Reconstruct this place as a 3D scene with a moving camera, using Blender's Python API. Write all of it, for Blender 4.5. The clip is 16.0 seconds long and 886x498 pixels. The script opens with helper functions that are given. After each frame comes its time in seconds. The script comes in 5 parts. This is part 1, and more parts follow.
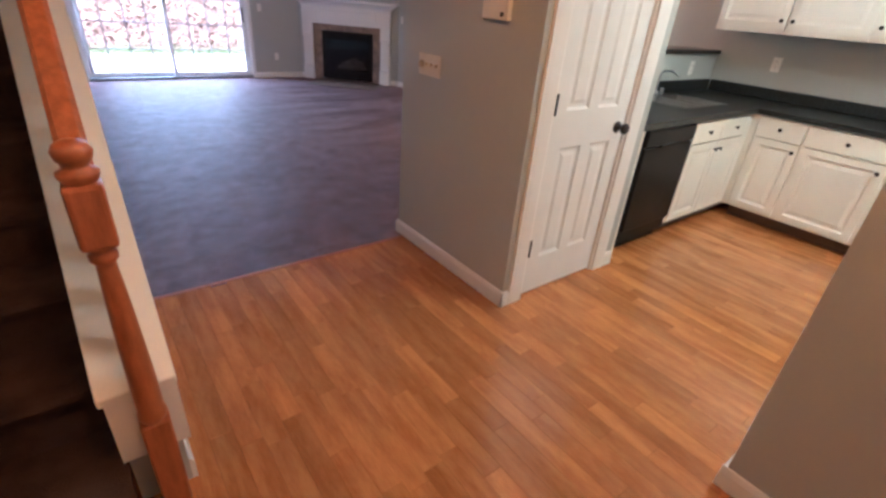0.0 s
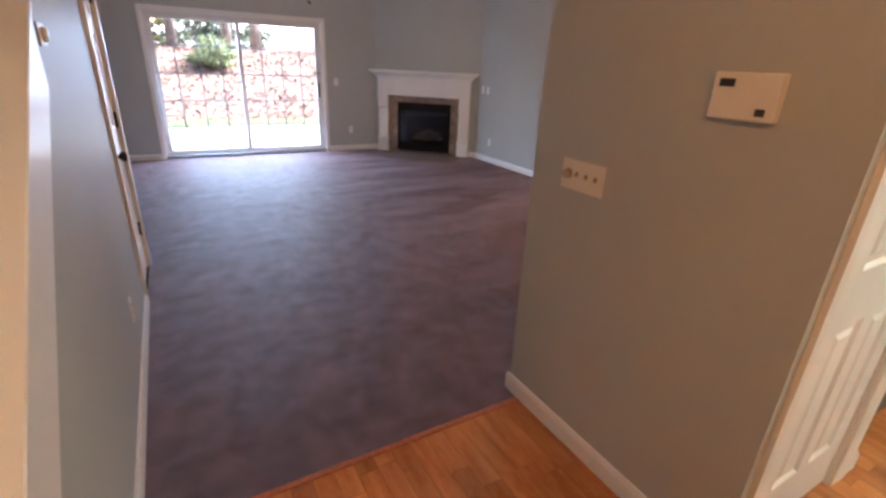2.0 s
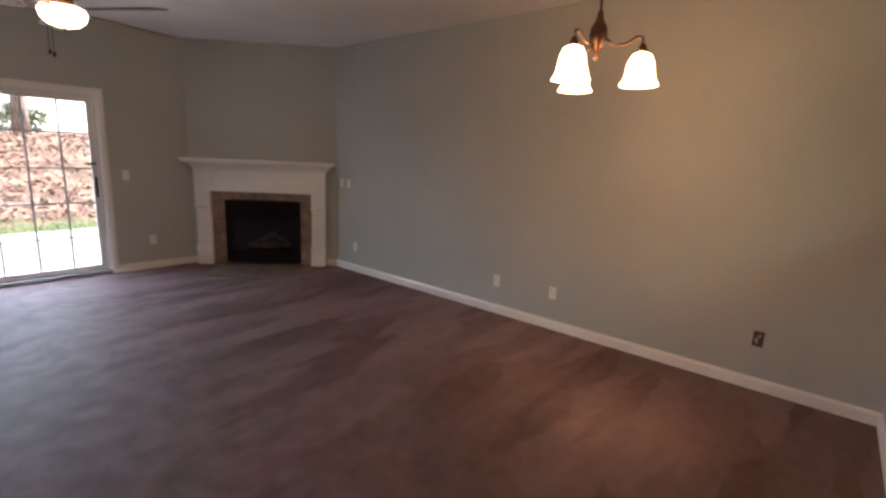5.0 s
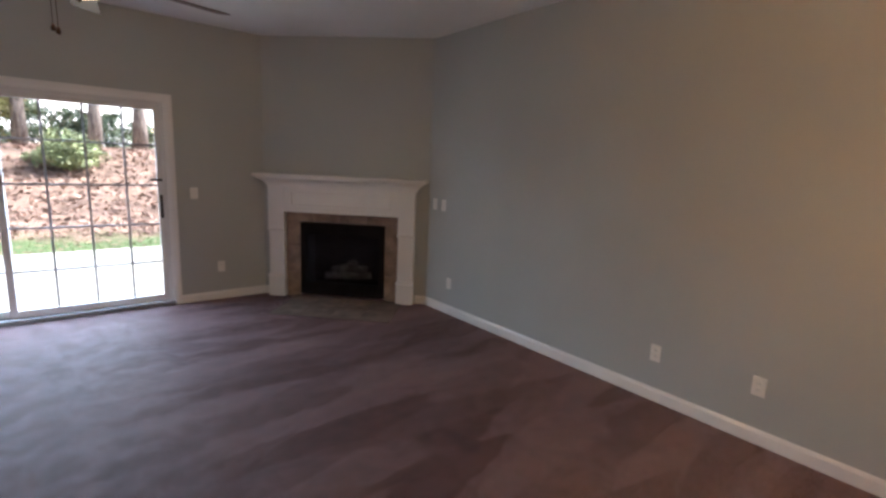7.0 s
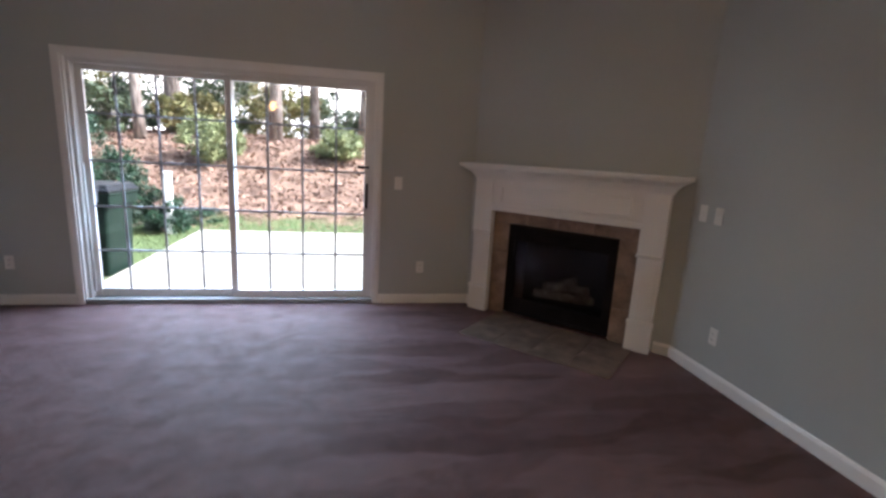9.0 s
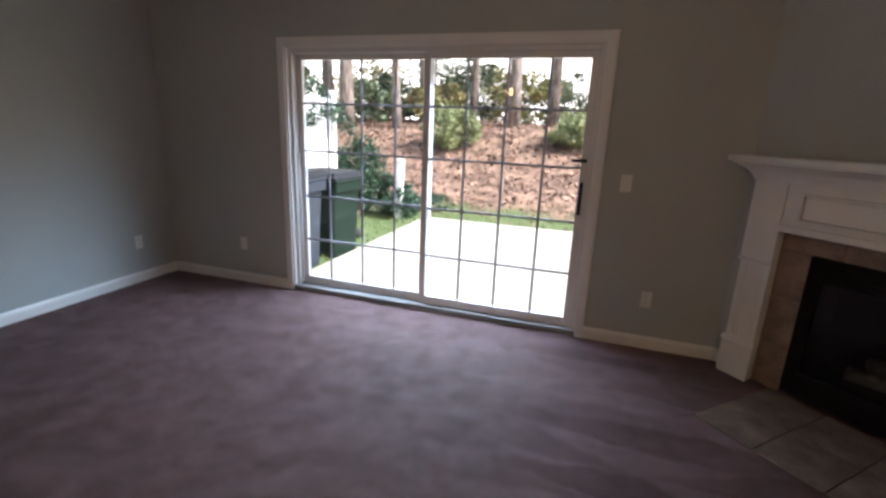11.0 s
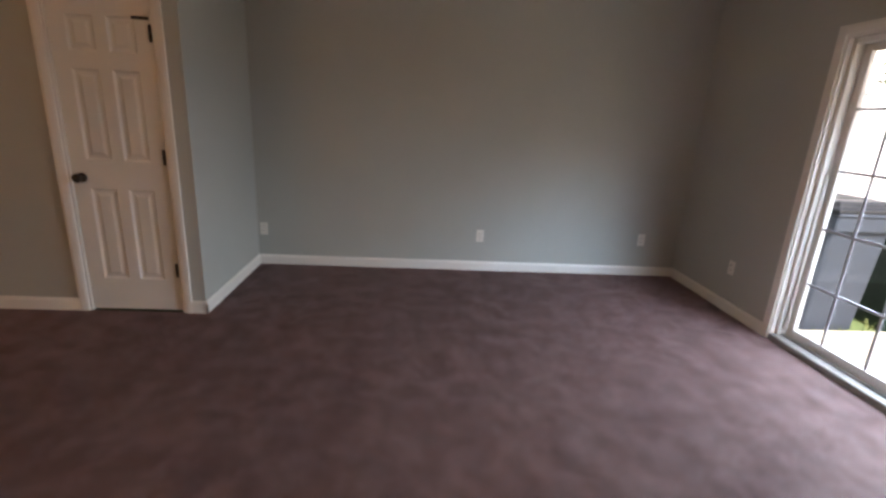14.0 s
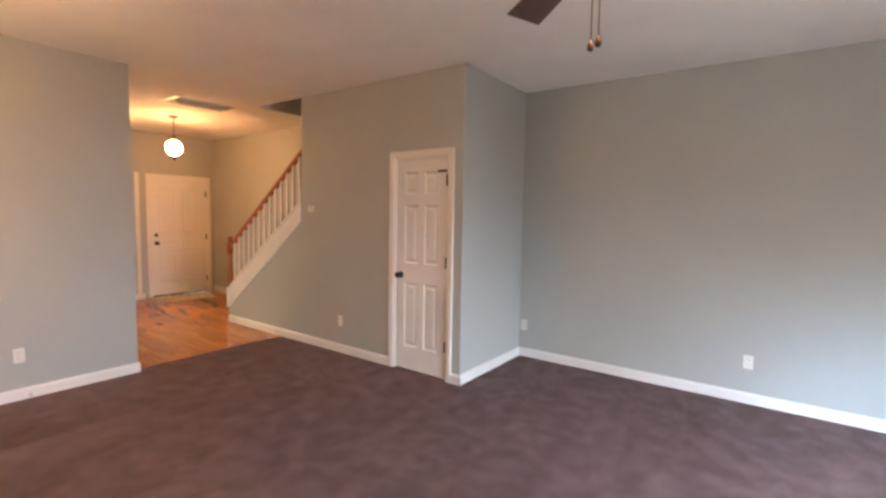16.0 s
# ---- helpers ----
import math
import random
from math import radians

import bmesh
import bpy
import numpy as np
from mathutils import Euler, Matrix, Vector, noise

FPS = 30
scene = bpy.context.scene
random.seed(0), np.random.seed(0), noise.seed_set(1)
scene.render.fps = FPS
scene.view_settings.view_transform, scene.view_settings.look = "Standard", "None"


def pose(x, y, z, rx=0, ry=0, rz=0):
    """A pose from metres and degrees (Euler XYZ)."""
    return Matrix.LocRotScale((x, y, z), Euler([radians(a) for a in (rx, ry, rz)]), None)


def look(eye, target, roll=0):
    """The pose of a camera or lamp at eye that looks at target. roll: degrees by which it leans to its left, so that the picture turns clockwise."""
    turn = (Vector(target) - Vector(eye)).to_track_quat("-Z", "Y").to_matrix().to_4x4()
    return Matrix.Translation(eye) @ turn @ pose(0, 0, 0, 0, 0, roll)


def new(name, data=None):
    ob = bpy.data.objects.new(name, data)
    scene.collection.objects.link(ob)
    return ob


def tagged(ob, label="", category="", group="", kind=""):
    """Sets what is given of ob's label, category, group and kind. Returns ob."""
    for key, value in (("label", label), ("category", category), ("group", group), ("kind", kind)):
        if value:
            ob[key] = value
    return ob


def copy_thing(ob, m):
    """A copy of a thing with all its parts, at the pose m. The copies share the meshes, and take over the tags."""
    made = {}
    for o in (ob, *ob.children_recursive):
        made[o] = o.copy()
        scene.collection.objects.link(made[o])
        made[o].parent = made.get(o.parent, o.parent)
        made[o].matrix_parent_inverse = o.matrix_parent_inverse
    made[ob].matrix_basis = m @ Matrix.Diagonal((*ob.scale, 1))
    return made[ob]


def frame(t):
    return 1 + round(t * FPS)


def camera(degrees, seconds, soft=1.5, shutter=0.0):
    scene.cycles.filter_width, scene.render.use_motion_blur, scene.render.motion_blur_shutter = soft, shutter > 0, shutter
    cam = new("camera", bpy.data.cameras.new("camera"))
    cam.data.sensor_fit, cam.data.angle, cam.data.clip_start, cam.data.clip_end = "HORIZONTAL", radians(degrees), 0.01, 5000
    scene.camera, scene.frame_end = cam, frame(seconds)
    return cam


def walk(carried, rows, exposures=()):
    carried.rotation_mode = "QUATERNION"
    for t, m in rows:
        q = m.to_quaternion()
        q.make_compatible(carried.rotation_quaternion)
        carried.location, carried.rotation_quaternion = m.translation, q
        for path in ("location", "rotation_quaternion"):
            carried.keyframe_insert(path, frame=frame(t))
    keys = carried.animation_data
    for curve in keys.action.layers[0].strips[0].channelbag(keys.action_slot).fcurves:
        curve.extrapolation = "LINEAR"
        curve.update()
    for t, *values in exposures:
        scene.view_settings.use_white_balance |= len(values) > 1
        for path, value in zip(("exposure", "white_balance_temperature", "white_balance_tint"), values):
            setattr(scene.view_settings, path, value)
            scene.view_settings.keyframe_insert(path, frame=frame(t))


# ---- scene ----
cam = camera(87.5, 16.0, soft=2.8)
# seconds, place in metres, then yaw, pitch and roll in degrees
ROWS = [
    (0.0, 0.033, 0.014, 1.468, -36.73, -28.12, -4.21),
    (0.5, 0.126, 0.226, 1.476, -28.75, -25.90, -3.07),
    (1.0, 0.268, 0.460, 1.505, -22.37, -24.75, -3.28),
    (1.5, 0.238, 0.734, 1.523, -24.98, -22.38, -2.45),
    (2.0, 0.354, 1.060, 1.522, -29.61, -21.96, -2.31),
    (2.5, 0.507, 1.368, 1.544, -27.16, -21.31, -3.27),
    (3.0, 0.557, 1.729, 1.539, -30.34, -19.76, -3.44),
    (3.5, 0.696, 2.066, 1.549, -35.68, -18.73, -3.39),
    (4.0, 1.024, 2.358, 1.476, -40.44, -15.07, -3.20),
    (4.2, 1.030, 2.424, 1.490, -44.74, -13.43, -4.27),
    (6.3, 1.537, 3.478, 1.544, -50.76, -10.12, -1.59),
    (6.5, 1.626, 3.587, 1.535, -48.70, -10.90, -1.24),
    (7.0, 1.863, 3.840, 1.521, -38.98, -10.07, -2.47),
    (7.5, 2.009, 4.014, 1.520, -32.53, -11.53, -2.82),
    (8.0, 2.201, 4.248, 1.492, -27.48, -11.69, -0.98),
    (8.5, 2.477, 4.530, 1.461, -18.34, -12.34, -1.49),
    (8.7, 2.491, 4.669, 1.444, -14.98, -11.64, -2.23),
    (10.8, 2.723, 5.703, 1.479, 15.76, -15.08, -2.24),
    (11.0, 2.703, 5.814, 1.467, 18.60, -14.88, -2.23),
    (11.5, 2.621, 5.982, 1.473, 27.14, -14.59, -1.83),
    (12.0, 2.628, 6.148, 1.453, 46.60, -13.32, -2.48),
    (12.5, 2.729, 6.240, 1.450, 59.28, -12.64, -2.07),
    (13.0, 2.913, 6.249, 1.468, 66.67, -14.28, -1.09),
    (13.5, 3.006, 6.359, 1.468, 72.92, -16.76, -0.80),
    (14.0, 3.176, 6.533, 1.433, 87.04, -16.03, -2.93),
    (14.5, 3.386, 6.749, 1.453, 96.95, -13.78, -0.11),
    (15.0, 3.427, 6.847, 1.505, 106.66, -10.91, -0.97),
    (15.5, 3.300, 7.215, 1.505, 120.61, -6.28, -1.79),
    (16.0, 3.407, 7.314, 1.527, 126.08, -4.41, -0.99),
]
# seconds, stops, kelvin, tint: the clip's camera opens and warms up as it turns to darker corners
LIGHT = [(0.0, 2.35, 4600, 21), (1.0, 2.38, 4700, 20), (2.0, 2.36, 5000, 17), (2.5, 2.18, 5350, 17), (3.0, 2.15, 5550, 17), (4.2, 1.70, 5650, 16), (6.5, 1.64, 5250, 12), (8.0, 1.47, 5200, 12), (8.7, 1.42, 5250, 13),
         (11.0, 1.05, 5550, 13), (12.0, 0.55, 5800, 21), (12.5, 0.33, 5850, 25), (13.0, 0.80, 5950, 22), (13.5, 1.05, 6100, 18), (14.5, 1.98, 6250, 16), (15.3, 2.40, 6150, 18), (16.0, 2.75, 5850, 17)]
walk(cam, [(t, pose(x, y, z, 90 + pitch, roll, yaw)) for t, x, y, z, yaw, pitch, roll in ROWS], LIGHT)

# ---- daylight ----
world = bpy.data.worlds.new("world")
scene.world = world
world.use_nodes = True
wnt = world.node_tree
sky = wnt.nodes.new("ShaderNodeTexSky")
sky.sky_type = "NISHITA"
sky.sun_disc = False
sky.dust_density, sky.air_density, sky.ozone_density = 6.0, 1.0, 0.5
sky.sun_elevation, sky.sun_rotation = radians(48), radians(98)
wnt.links.new(sky.outputs[0], wnt.nodes["Background"].inputs[0])
wnt.nodes["Background"].inputs[1].default_value = 0.15
sun_data = bpy.data.lights.new("sun", "SUN")
sun_data.energy, sun_data.angle, sun_data.color = 5.0, radians(6), (1.0, 0.95, 0.88)
sun = new("sun", sun_data)
sun.matrix_world = look((30, -4, 33), (0, 0, 0))
# the sky's light in the opening of the sliding door
day_data = bpy.data.lights.new("daylight", "AREA")
day_data.shape, day_data.size, day_data.size_y = "RECTANGLE", 1.90, 0.50
day_data.energy, day_data.color, day_data.spread = 11.0, (0.76, 0.91, 1.0), radians(126)
for z in (0.42, 1.02, 1.62):
    new("daylight", day_data).matrix_world = look((1.465, 9.38, z), (1.465, 8.38, z - 1.25))
# added narrow lamp in the opening, for open sky north-east; brightens the west wall
gap_data = bpy.data.lights.new("daylight_gap", "AREA")
gap_data.shape, gap_data.size, gap_data.size_y = "RECTANGLE", 1.6, 0.9
gap_data.energy, gap_data.color, gap_data.spread = 1.9, (0.60, 0.83, 1.0), radians(44)
new("daylight", gap_data).matrix_world = look((1.5, 9.40, 1.35), (0.65, 9.02, 0.86))
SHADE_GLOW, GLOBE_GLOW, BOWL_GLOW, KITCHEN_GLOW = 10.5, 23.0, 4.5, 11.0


# ---- materials ----
def material(name, base, rough=0.6, vary=0.12, scale=6.0, fine=120.0, bump=0.05, metal=0.0, spec=0.5, per_object=0.0, stretch=(1, 1, 1), tint=None):
    """A surface with variation at two scales and fine relief; tint: a second colour that the coarse variation leans to."""
    m = bpy.data.materials.new(name)
    m.use_nodes = True
    t = m.node_tree
    b = t.nodes["Principled BSDF"]
    link = t.links.new
    b.inputs["Roughness"].default_value, b.inputs["Metallic"].default_value = rough, metal
    b.inputs["Specular IOR Level"].default_value = spec
    co, mp = t.nodes.new("ShaderNodeTexCoord"), t.nodes.new("ShaderNodeMapping")
    mp.inputs["Scale"].default_value = stretch
    link(co.outputs["Object"], mp.inputs["Vector"])
    if per_object:
        inf, shift = t.nodes.new("ShaderNodeObjectInfo"), t.nodes.new("ShaderNodeVectorMath")
        shift.operation = "SCALE"
        shift.inputs[0].default_value = (37.0, 53.0, 71.0)
        link(inf.outputs["Random"], shift.inputs["Scale"])
        link(shift.outputs[0], mp.inputs["Location"])
    n1, n2 = t.nodes.new("ShaderNodeTexNoise"), t.nodes.new("ShaderNodeTexNoise")
    for n, s, d in ((n1, scale, 5), (n2, fine, 3)):
        n.inputs["Scale"].default_value, n.inputs["Detail"].default_value = s, d
        link(mp.outputs[0], n.inputs["Vector"])
    dark = [c * (1 - vary) for c in base]
    light = [min(1, c * (1 + vary)) for c in (tint or base)]
    ramp = t.nodes.new("ShaderNodeValToRGB")
    ramp.color_ramp.elements[0].position, ramp.color_ramp.elements[1].position = 0.32, 0.68
    ramp.color_ramp.elements[0].color, ramp.color_ramp.elements[1].color = (*dark, 1), (*light, 1)
    add = t.nodes.new("ShaderNodeMath")
    add.operation = "MULTIPLY_ADD"
    link(n2.outputs["Fac"], add.inputs[0])
    add.inputs[1].default_value = 0.35
    link(n1.outputs["Fac"], add.inputs[2])
    sub = t.nodes.new("ShaderNodeMath")
    sub.operation = "SUBTRACT"
    link(add.outputs[0], sub.inputs[0])
    sub.inputs[1].default_value = 0.175
    link(sub.outputs[0], ramp.inputs[0])
    out = ramp.outputs[0]
    if per_object:
        info, hsv, rng = t.nodes.new("ShaderNodeObjectInfo"), t.nodes.new("ShaderNodeHueSaturation"), t.nodes.new("ShaderNodeMapRange")
        link(info.outputs["Random"], rng.inputs[0])
        rng.inputs[3].default_value, rng.inputs[4].default_value = 1 - per_object, 1 + per_object
        link(rng.outputs[0], hsv.inputs["Value"])
        link(out, hsv.inputs["Color"])
        out = hsv.outputs[0]
    link(out, b.inputs["Base Color"])
    bp = t.nodes.new("ShaderNodeBump")
    bp.inputs["Strength"].default_value, bp.inputs["Distance"].default_value = min(1, bump * 4), 0.01 * bump * 4
    link(n2.outputs["Fac"], bp.inputs["Height"])
    link(bp.outputs[0], b.inputs["Normal"])
    return m


def glowing(name, colour, strength):
    m = bpy.data.materials.new(name)
    m.use_nodes = True
    b = m.node_tree.nodes["Principled BSDF"]
    b.inputs["Base Color"].default_value = (0.85, 0.8, 0.7, 1)
    b.inputs["Roughness"].default_value = 0.25
    b.inputs["Emission Color"].default_value = (*colour, 1)
    b.inputs["Emission Strength"].default_value = strength
    return m


def glass_material(name, tint=(1, 1, 1)):
    m = bpy.data.materials.new(name)
    m.use_nodes = True
    t = m.node_tree
    t.nodes.remove(t.nodes["Principled BSDF"])
    mix, lw = t.nodes.new("ShaderNodeMixShader"), t.nodes.new("ShaderNodeLayerWeight")
    lw.inputs[0].default_value = 0.5
    pw, ma = t.nodes.new("ShaderNodeMath"), t.nodes.new("ShaderNodeMath")
    pw.operation, ma.operation = "POWER", "MULTIPLY_ADD"
    t.links.new(lw.outputs["Facing"], pw.inputs[0])
    pw.inputs[1].default_value = 5.0
    t.links.new(pw.outputs[0], ma.inputs[0])
    ma.inputs[1].default_value, ma.inputs[2].default_value = 0.9, 0.035
    tr, gl = t.nodes.new("ShaderNodeBsdfTransparent"), t.nodes.new("ShaderNodeBsdfGlossy")
    tr.inputs[0].default_value = (*tint, 1)
    gl.inputs["Roughness"].default_value = 0.02
    t.links.new(ma.outputs[0], mix.inputs[0])
    t.links.new(tr.outputs[0], mix.inputs[1])
    t.links.new(gl.outputs[0], mix.inputs[2])
    t.links.new(mix.outputs[0], t.nodes["Material Output"].inputs[0])
    return m


PAINT = material("wall_paint", (0.443, 0.460, 0.436), 0.5, 0.03, 1.3, 260, 0.02)
CEIL = material("ceiling_paint", (0.82, 0.81, 0.79), 0.9, 0.03, 2.0, 90, 0.10)
TRIM = material("trim_paint", (0.80, 0.78, 0.74), 0.35, 0.03, 3.0, 150, 0.01)
DOOR = material("door_paint", (0.80, 0.79, 0.76), 0.38, 0.03, 3.0, 220, 0.02)
CABINET = material("cabinet_paint", (0.80, 0.77, 0.68), 0.35, 0.03, 3.0, 150, 0.01)
OAK = material("honey_oak", (0.370, 0.135, 0.034), 0.14, 0.07, 5, 40, 0.008, per_object=0.18, stretch=(4, 0.6, 4), tint=(0.46, 0.195, 0.053))
RAIL = material("red_oak_rail", (0.36, 0.11, 0.03), 0.3, 0.22, 9, 80, 0.02, stretch=(5, 5, 0.8))
STAIR_CARPET = material("brown_stair_carpet", (0.115, 0.068, 0.052), 1.0, 0.3, 7, 260, 0.5, spec=0.05)
BLACK = material("oil_rubbed_bronze", (0.035, 0.027, 0.022), 0.4, 0.2, 20, 200, 0.02, metal=0.7)
PLASTIC = material("white_plastic", (0.80, 0.78, 0.73), 0.35, 0.02, 10, 200, 0.0)
IVORY = material("ivory_plastic", (0.74, 0.69, 0.59), 0.35, 0.03, 10, 200, 0.0)
AGED = material("aged_tan_plastic", (0.46, 0.36, 0.22), 0.35, 0.08, 12, 200, 0.0)
SLOT = material("dark_slot", (0.03, 0.03, 0.03), 0.6, 0.1, 20, 100, 0.0)
TILE = material("travertine_tile", (0.195, 0.130, 0.088), 0.45, 0.22, 7, 60, 0.03, per_object=0.12, tint=(0.265, 0.188, 0.132))
HEARTH_TILE = material("hearth_tile", (0.135, 0.092, 0.064), 0.6, 0.25, 7, 60, 0.04, per_object=0.12, tint=(0.180, 0.128, 0.092))
GROUT = material("grout", (0.16, 0.125, 0.10), 0.9, 0.1, 20, 200, 0.05)
FIREBOX = material("black_firebox_metal", (0.012, 0.010, 0.010), 0.7, 0.3, 8, 120, 0.05, spec=0.06)
LOG = material("ceramic_log", (0.20, 0.16, 0.13), 0.95, 0.5, 14, 90, 0.3, tint=(0.34, 0.29, 0.24))
GRANITE = material("dark_laminate_counter", (0.022, 0.024, 0.024), 0.28, 0.5, 60, 300, 0.0, spec=0.3)
DISHWASHER = material("black_appliance", (0.012, 0.012, 0.012), 0.32, 0.15, 10, 80, 0.0, spec=0.15)
STEEL = material("brushed_steel", (0.36, 0.36, 0.37), 0.28, 0.1, 15, 200, 0.02, metal=1.0, stretch=(1, 8, 1))
VINYL = material("white_vinyl_frame", (0.72, 0.70, 0.67), 0.4, 0.03, 6, 120, 0.0)
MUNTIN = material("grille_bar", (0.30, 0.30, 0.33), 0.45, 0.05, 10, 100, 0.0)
SILL = material("grey_track_sill", (0.22, 0.21, 0.20), 0.55, 0.12, 8, 90, 0.02)
GLASS = glass_material("window_glass")
DARK_GLASS = glass_material("fireplace_glass", (0.55, 0.55, 0.55))
BRONZE = material("antique_bronze", (0.075, 0.042, 0.026), 0.38, 0.2, 14, 120, 0.02, metal=0.8)
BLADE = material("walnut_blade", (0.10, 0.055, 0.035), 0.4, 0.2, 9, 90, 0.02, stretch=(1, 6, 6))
SHADE = glowing("lit_alabaster_shade", (1.0, 0.49, 0.18), SHADE_GLOW)
GLOBE = glowing("lit_alabaster_globe", (1.0, 0.43, 0.12), GLOBE_GLOW)
BOWL = glowing("lit_fan_bowl", (1.0, 0.60, 0.30), BOWL_GLOW)
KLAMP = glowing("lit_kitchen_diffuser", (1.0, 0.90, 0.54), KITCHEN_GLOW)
CONCRETE = material("patio_concrete", (0.40, 0.38, 0.305), 0.9, 0.12, 2.5, 90, 0.06)
SIDING = material("white_fence_paint", (0.74, 0.74, 0.73), 0.6, 0.08, 4, 80, 0.03)
BIN_GREY = material("grey_bin_plastic", (0.036, 0.044, 0.058), 0.6, 0.1, 8, 120, 0.02, spec=0.25)
BIN_GREEN = material("dark_green_bin_plastic", (0.008, 0.020, 0.013), 0.6, 0.1, 8, 120, 0.02, spec=0.2)
BIN_LID = material("black_bin_lid", (0.016, 0.018, 0.022), 0.45, 0.1, 8, 120, 0.02, spec=0.4)
RUBBER = material("black_rubber", (0.02, 0.02, 0.02), 0.8, 0.1, 20, 100, 0.0)
BARK = material("pine_bark", (0.22, 0.165, 0.135), 0.95, 0.4, 5, 30, 0.6, stretch=(3, 3, 0.6), tint=(0.33, 0.27, 0.22))
LEAF_DARK = material("evergreen_leaf", (0.095, 0.125, 0.070), 0.6, 0.35, 1.2, 30, 0.0, tint=(0.18, 0.22, 0.115))
LEAF_LIGHT = material("pale_shrub_leaf", (0.19, 0.24, 0.095), 0.6, 0.3, 3, 30, 0.0, tint=(0.28, 0.30, 0.13))
LEAF_IVY = material("ivy_leaf", (0.025, 0.06, 0.028), 0.45, 0.4, 4, 30, 0.0)
LEAF_AUTUMN = material("autumn_leaf", (0.34, 0.25, 0.09), 0.7, 0.4, 1.5, 30, 0.0, tint=(0.28, 0.28, 0.11))
LITTER = material("dead_leaf", (0.20, 0.108, 0.072), 0.85, 0.45, 2.5, 40, 0.0, tint=(0.34, 0.225, 0.160))
GRASS_BLADE = material("grass_blade", (0.10, 0.15, 0.04), 0.7, 0.35, 2, 30, 0.0, tint=(0.16, 0.18, 0.06))
RUG = material("woven_entry_mat", (0.45, 0.38, 0.28), 0.95, 0.35, 10, 160, 0.2, tint=(0.62, 0.55, 0.42))


def carpet_material():
    """Cut pile: fine tufts, brushed patches that lean one way or the other, and worn paths."""
    m = material("mauve_carpet", (0.120, 0.050, 0.044), 0.46, 0.16, 9.0, 420, 0.9, spec=0.32, tint=(0.168, 0.076, 0.067))
    t = m.node_tree
    link = t.links.new
    b = t.nodes["Principled BSDF"]
    b.inputs["Sheen Weight"].default_value = 0.5
    b.inputs["Sheen Roughness"].default_value = 0.28
    b.inputs["Sheen Tint"].default_value = (0.85, 0.66, 0.68, 1)
    coarse = [n for n in t.nodes if n.type == "TEX_NOISE"][0]
    coarse.inputs["Distortion"].default_value = 0.5
    coarse.inputs["Detail"].default_value = 4
    co = [n for n in t.nodes if n.type == "TEX_COORD"][0]

    def math_node(op, x, y):
        n = t.nodes.new("ShaderNodeMath")
        n.operation = op
        for k, v in enumerate((x, y)):
            if isinstance(v, (int, float)):
                n.inputs[k].default_value = v
            else:
                link(v, n.inputs[k])
        return n.outputs[0]

    def noise(vec, scale, detail, distort=0.0):
        n = t.nodes.new("ShaderNodeTexNoise")
        n.inputs["Scale"].default_value, n.inputs["Detail"].default_value, n.inputs["Distortion"].default_value = scale, detail, distort
        link(vec, n.inputs["Vector"])
        return n

    def span(x, a0, a1, b0, b1):
        n = t.nodes.new("ShaderNodeMapRange")
        link(x, n.inputs[0])
        for k, v in enumerate((a0, a1, b0, b1)):
            n.inputs[k + 1].default_value = v
        return n.outputs[0]

    # ragged edges for the strokes
    ragged, shifted = noise(co.outputs["Object"], 7.0, 3), t.nodes.new("ShaderNodeVectorMath")
    shifted.operation = "MULTIPLY_ADD"
    link(ragged.outputs["Color"], shifted.inputs[0])
    shifted.inputs[1].default_value = (0.09, 0.09, 0)
    link(co.outputs["Object"], shifted.inputs[2])
    strokes = []
    for turn, size in ((24, (0.95, 5.6, 1)), (-20, (1.1, 4.8, 1))):
        mp, cells = t.nodes.new("ShaderNodeMapping"), t.nodes.new("ShaderNodeTexVoronoi")
        mp.inputs["Rotation"].default_value, mp.inputs["Scale"].default_value = (0, 0, radians(turn)), size
        cells.voronoi_dimensions, cells.feature = "2D", "SMOOTH_F1"
        cells.inputs["Scale"].default_value, cells.inputs["Smoothness"].default_value = 1.0, 0.10
        link(shifted.outputs[0], mp.inputs[0])
        link(mp.outputs[0], cells.inputs["Vector"])
        grey = t.nodes.new("ShaderNodeSeparateColor")
        link(cells.outputs["Color"], grey.inputs[0])
        strokes.append(grey.outputs[0])
    vacuum = span(math_node("ADD", strokes[0], strokes[1]), 0.35, 1.5, 0.77, 1.25)
    # trodden patches
    tread = span(noise(shifted.outputs[0], 6.0, 7, 0.25).outputs["Fac"], 0.36, 0.66, 0.84, 1.15)
    broad = noise(co.outputs["Object"], 0.8, 2).outputs["Fac"]
    place = t.nodes.new("ShaderNodeSeparateXYZ")
    link(co.outputs["Object"], place.inputs[0])
    fresh = span(math_node("ADD", place.outputs["X"], math_node("MULTIPLY", broad, 2.5)), 3.3, 4.3, 0.18, 0.92)
    mix = t.nodes.new("ShaderNodeMix")
    link(fresh, mix.inputs[0])
    link(tread, mix.inputs[2])
    link(vacuum, mix.inputs[3])
    hsv = t.nodes.new("ShaderNodeHueSaturation")
    # pile that leans away shines, pile that leans towards the eye does not
    link(span(mix.outputs[0], 0.72, 1.3, 0.32, 0.90), b.inputs["Sheen Weight"])
    link(span(mix.outputs[0], 0.72, 1.3, 0.08, 0.36), b.inputs["Specular IOR Level"])
    link(math_node("MULTIPLY", mix.outputs[0], span(broad, 0.3, 0.7, 0.94, 1.08)), hsv.inputs["Value"])
    ramp = [n for n in t.nodes if n.type == "VALTORGB"][0]
    link(ramp.outputs[0], hsv.inputs["Color"])
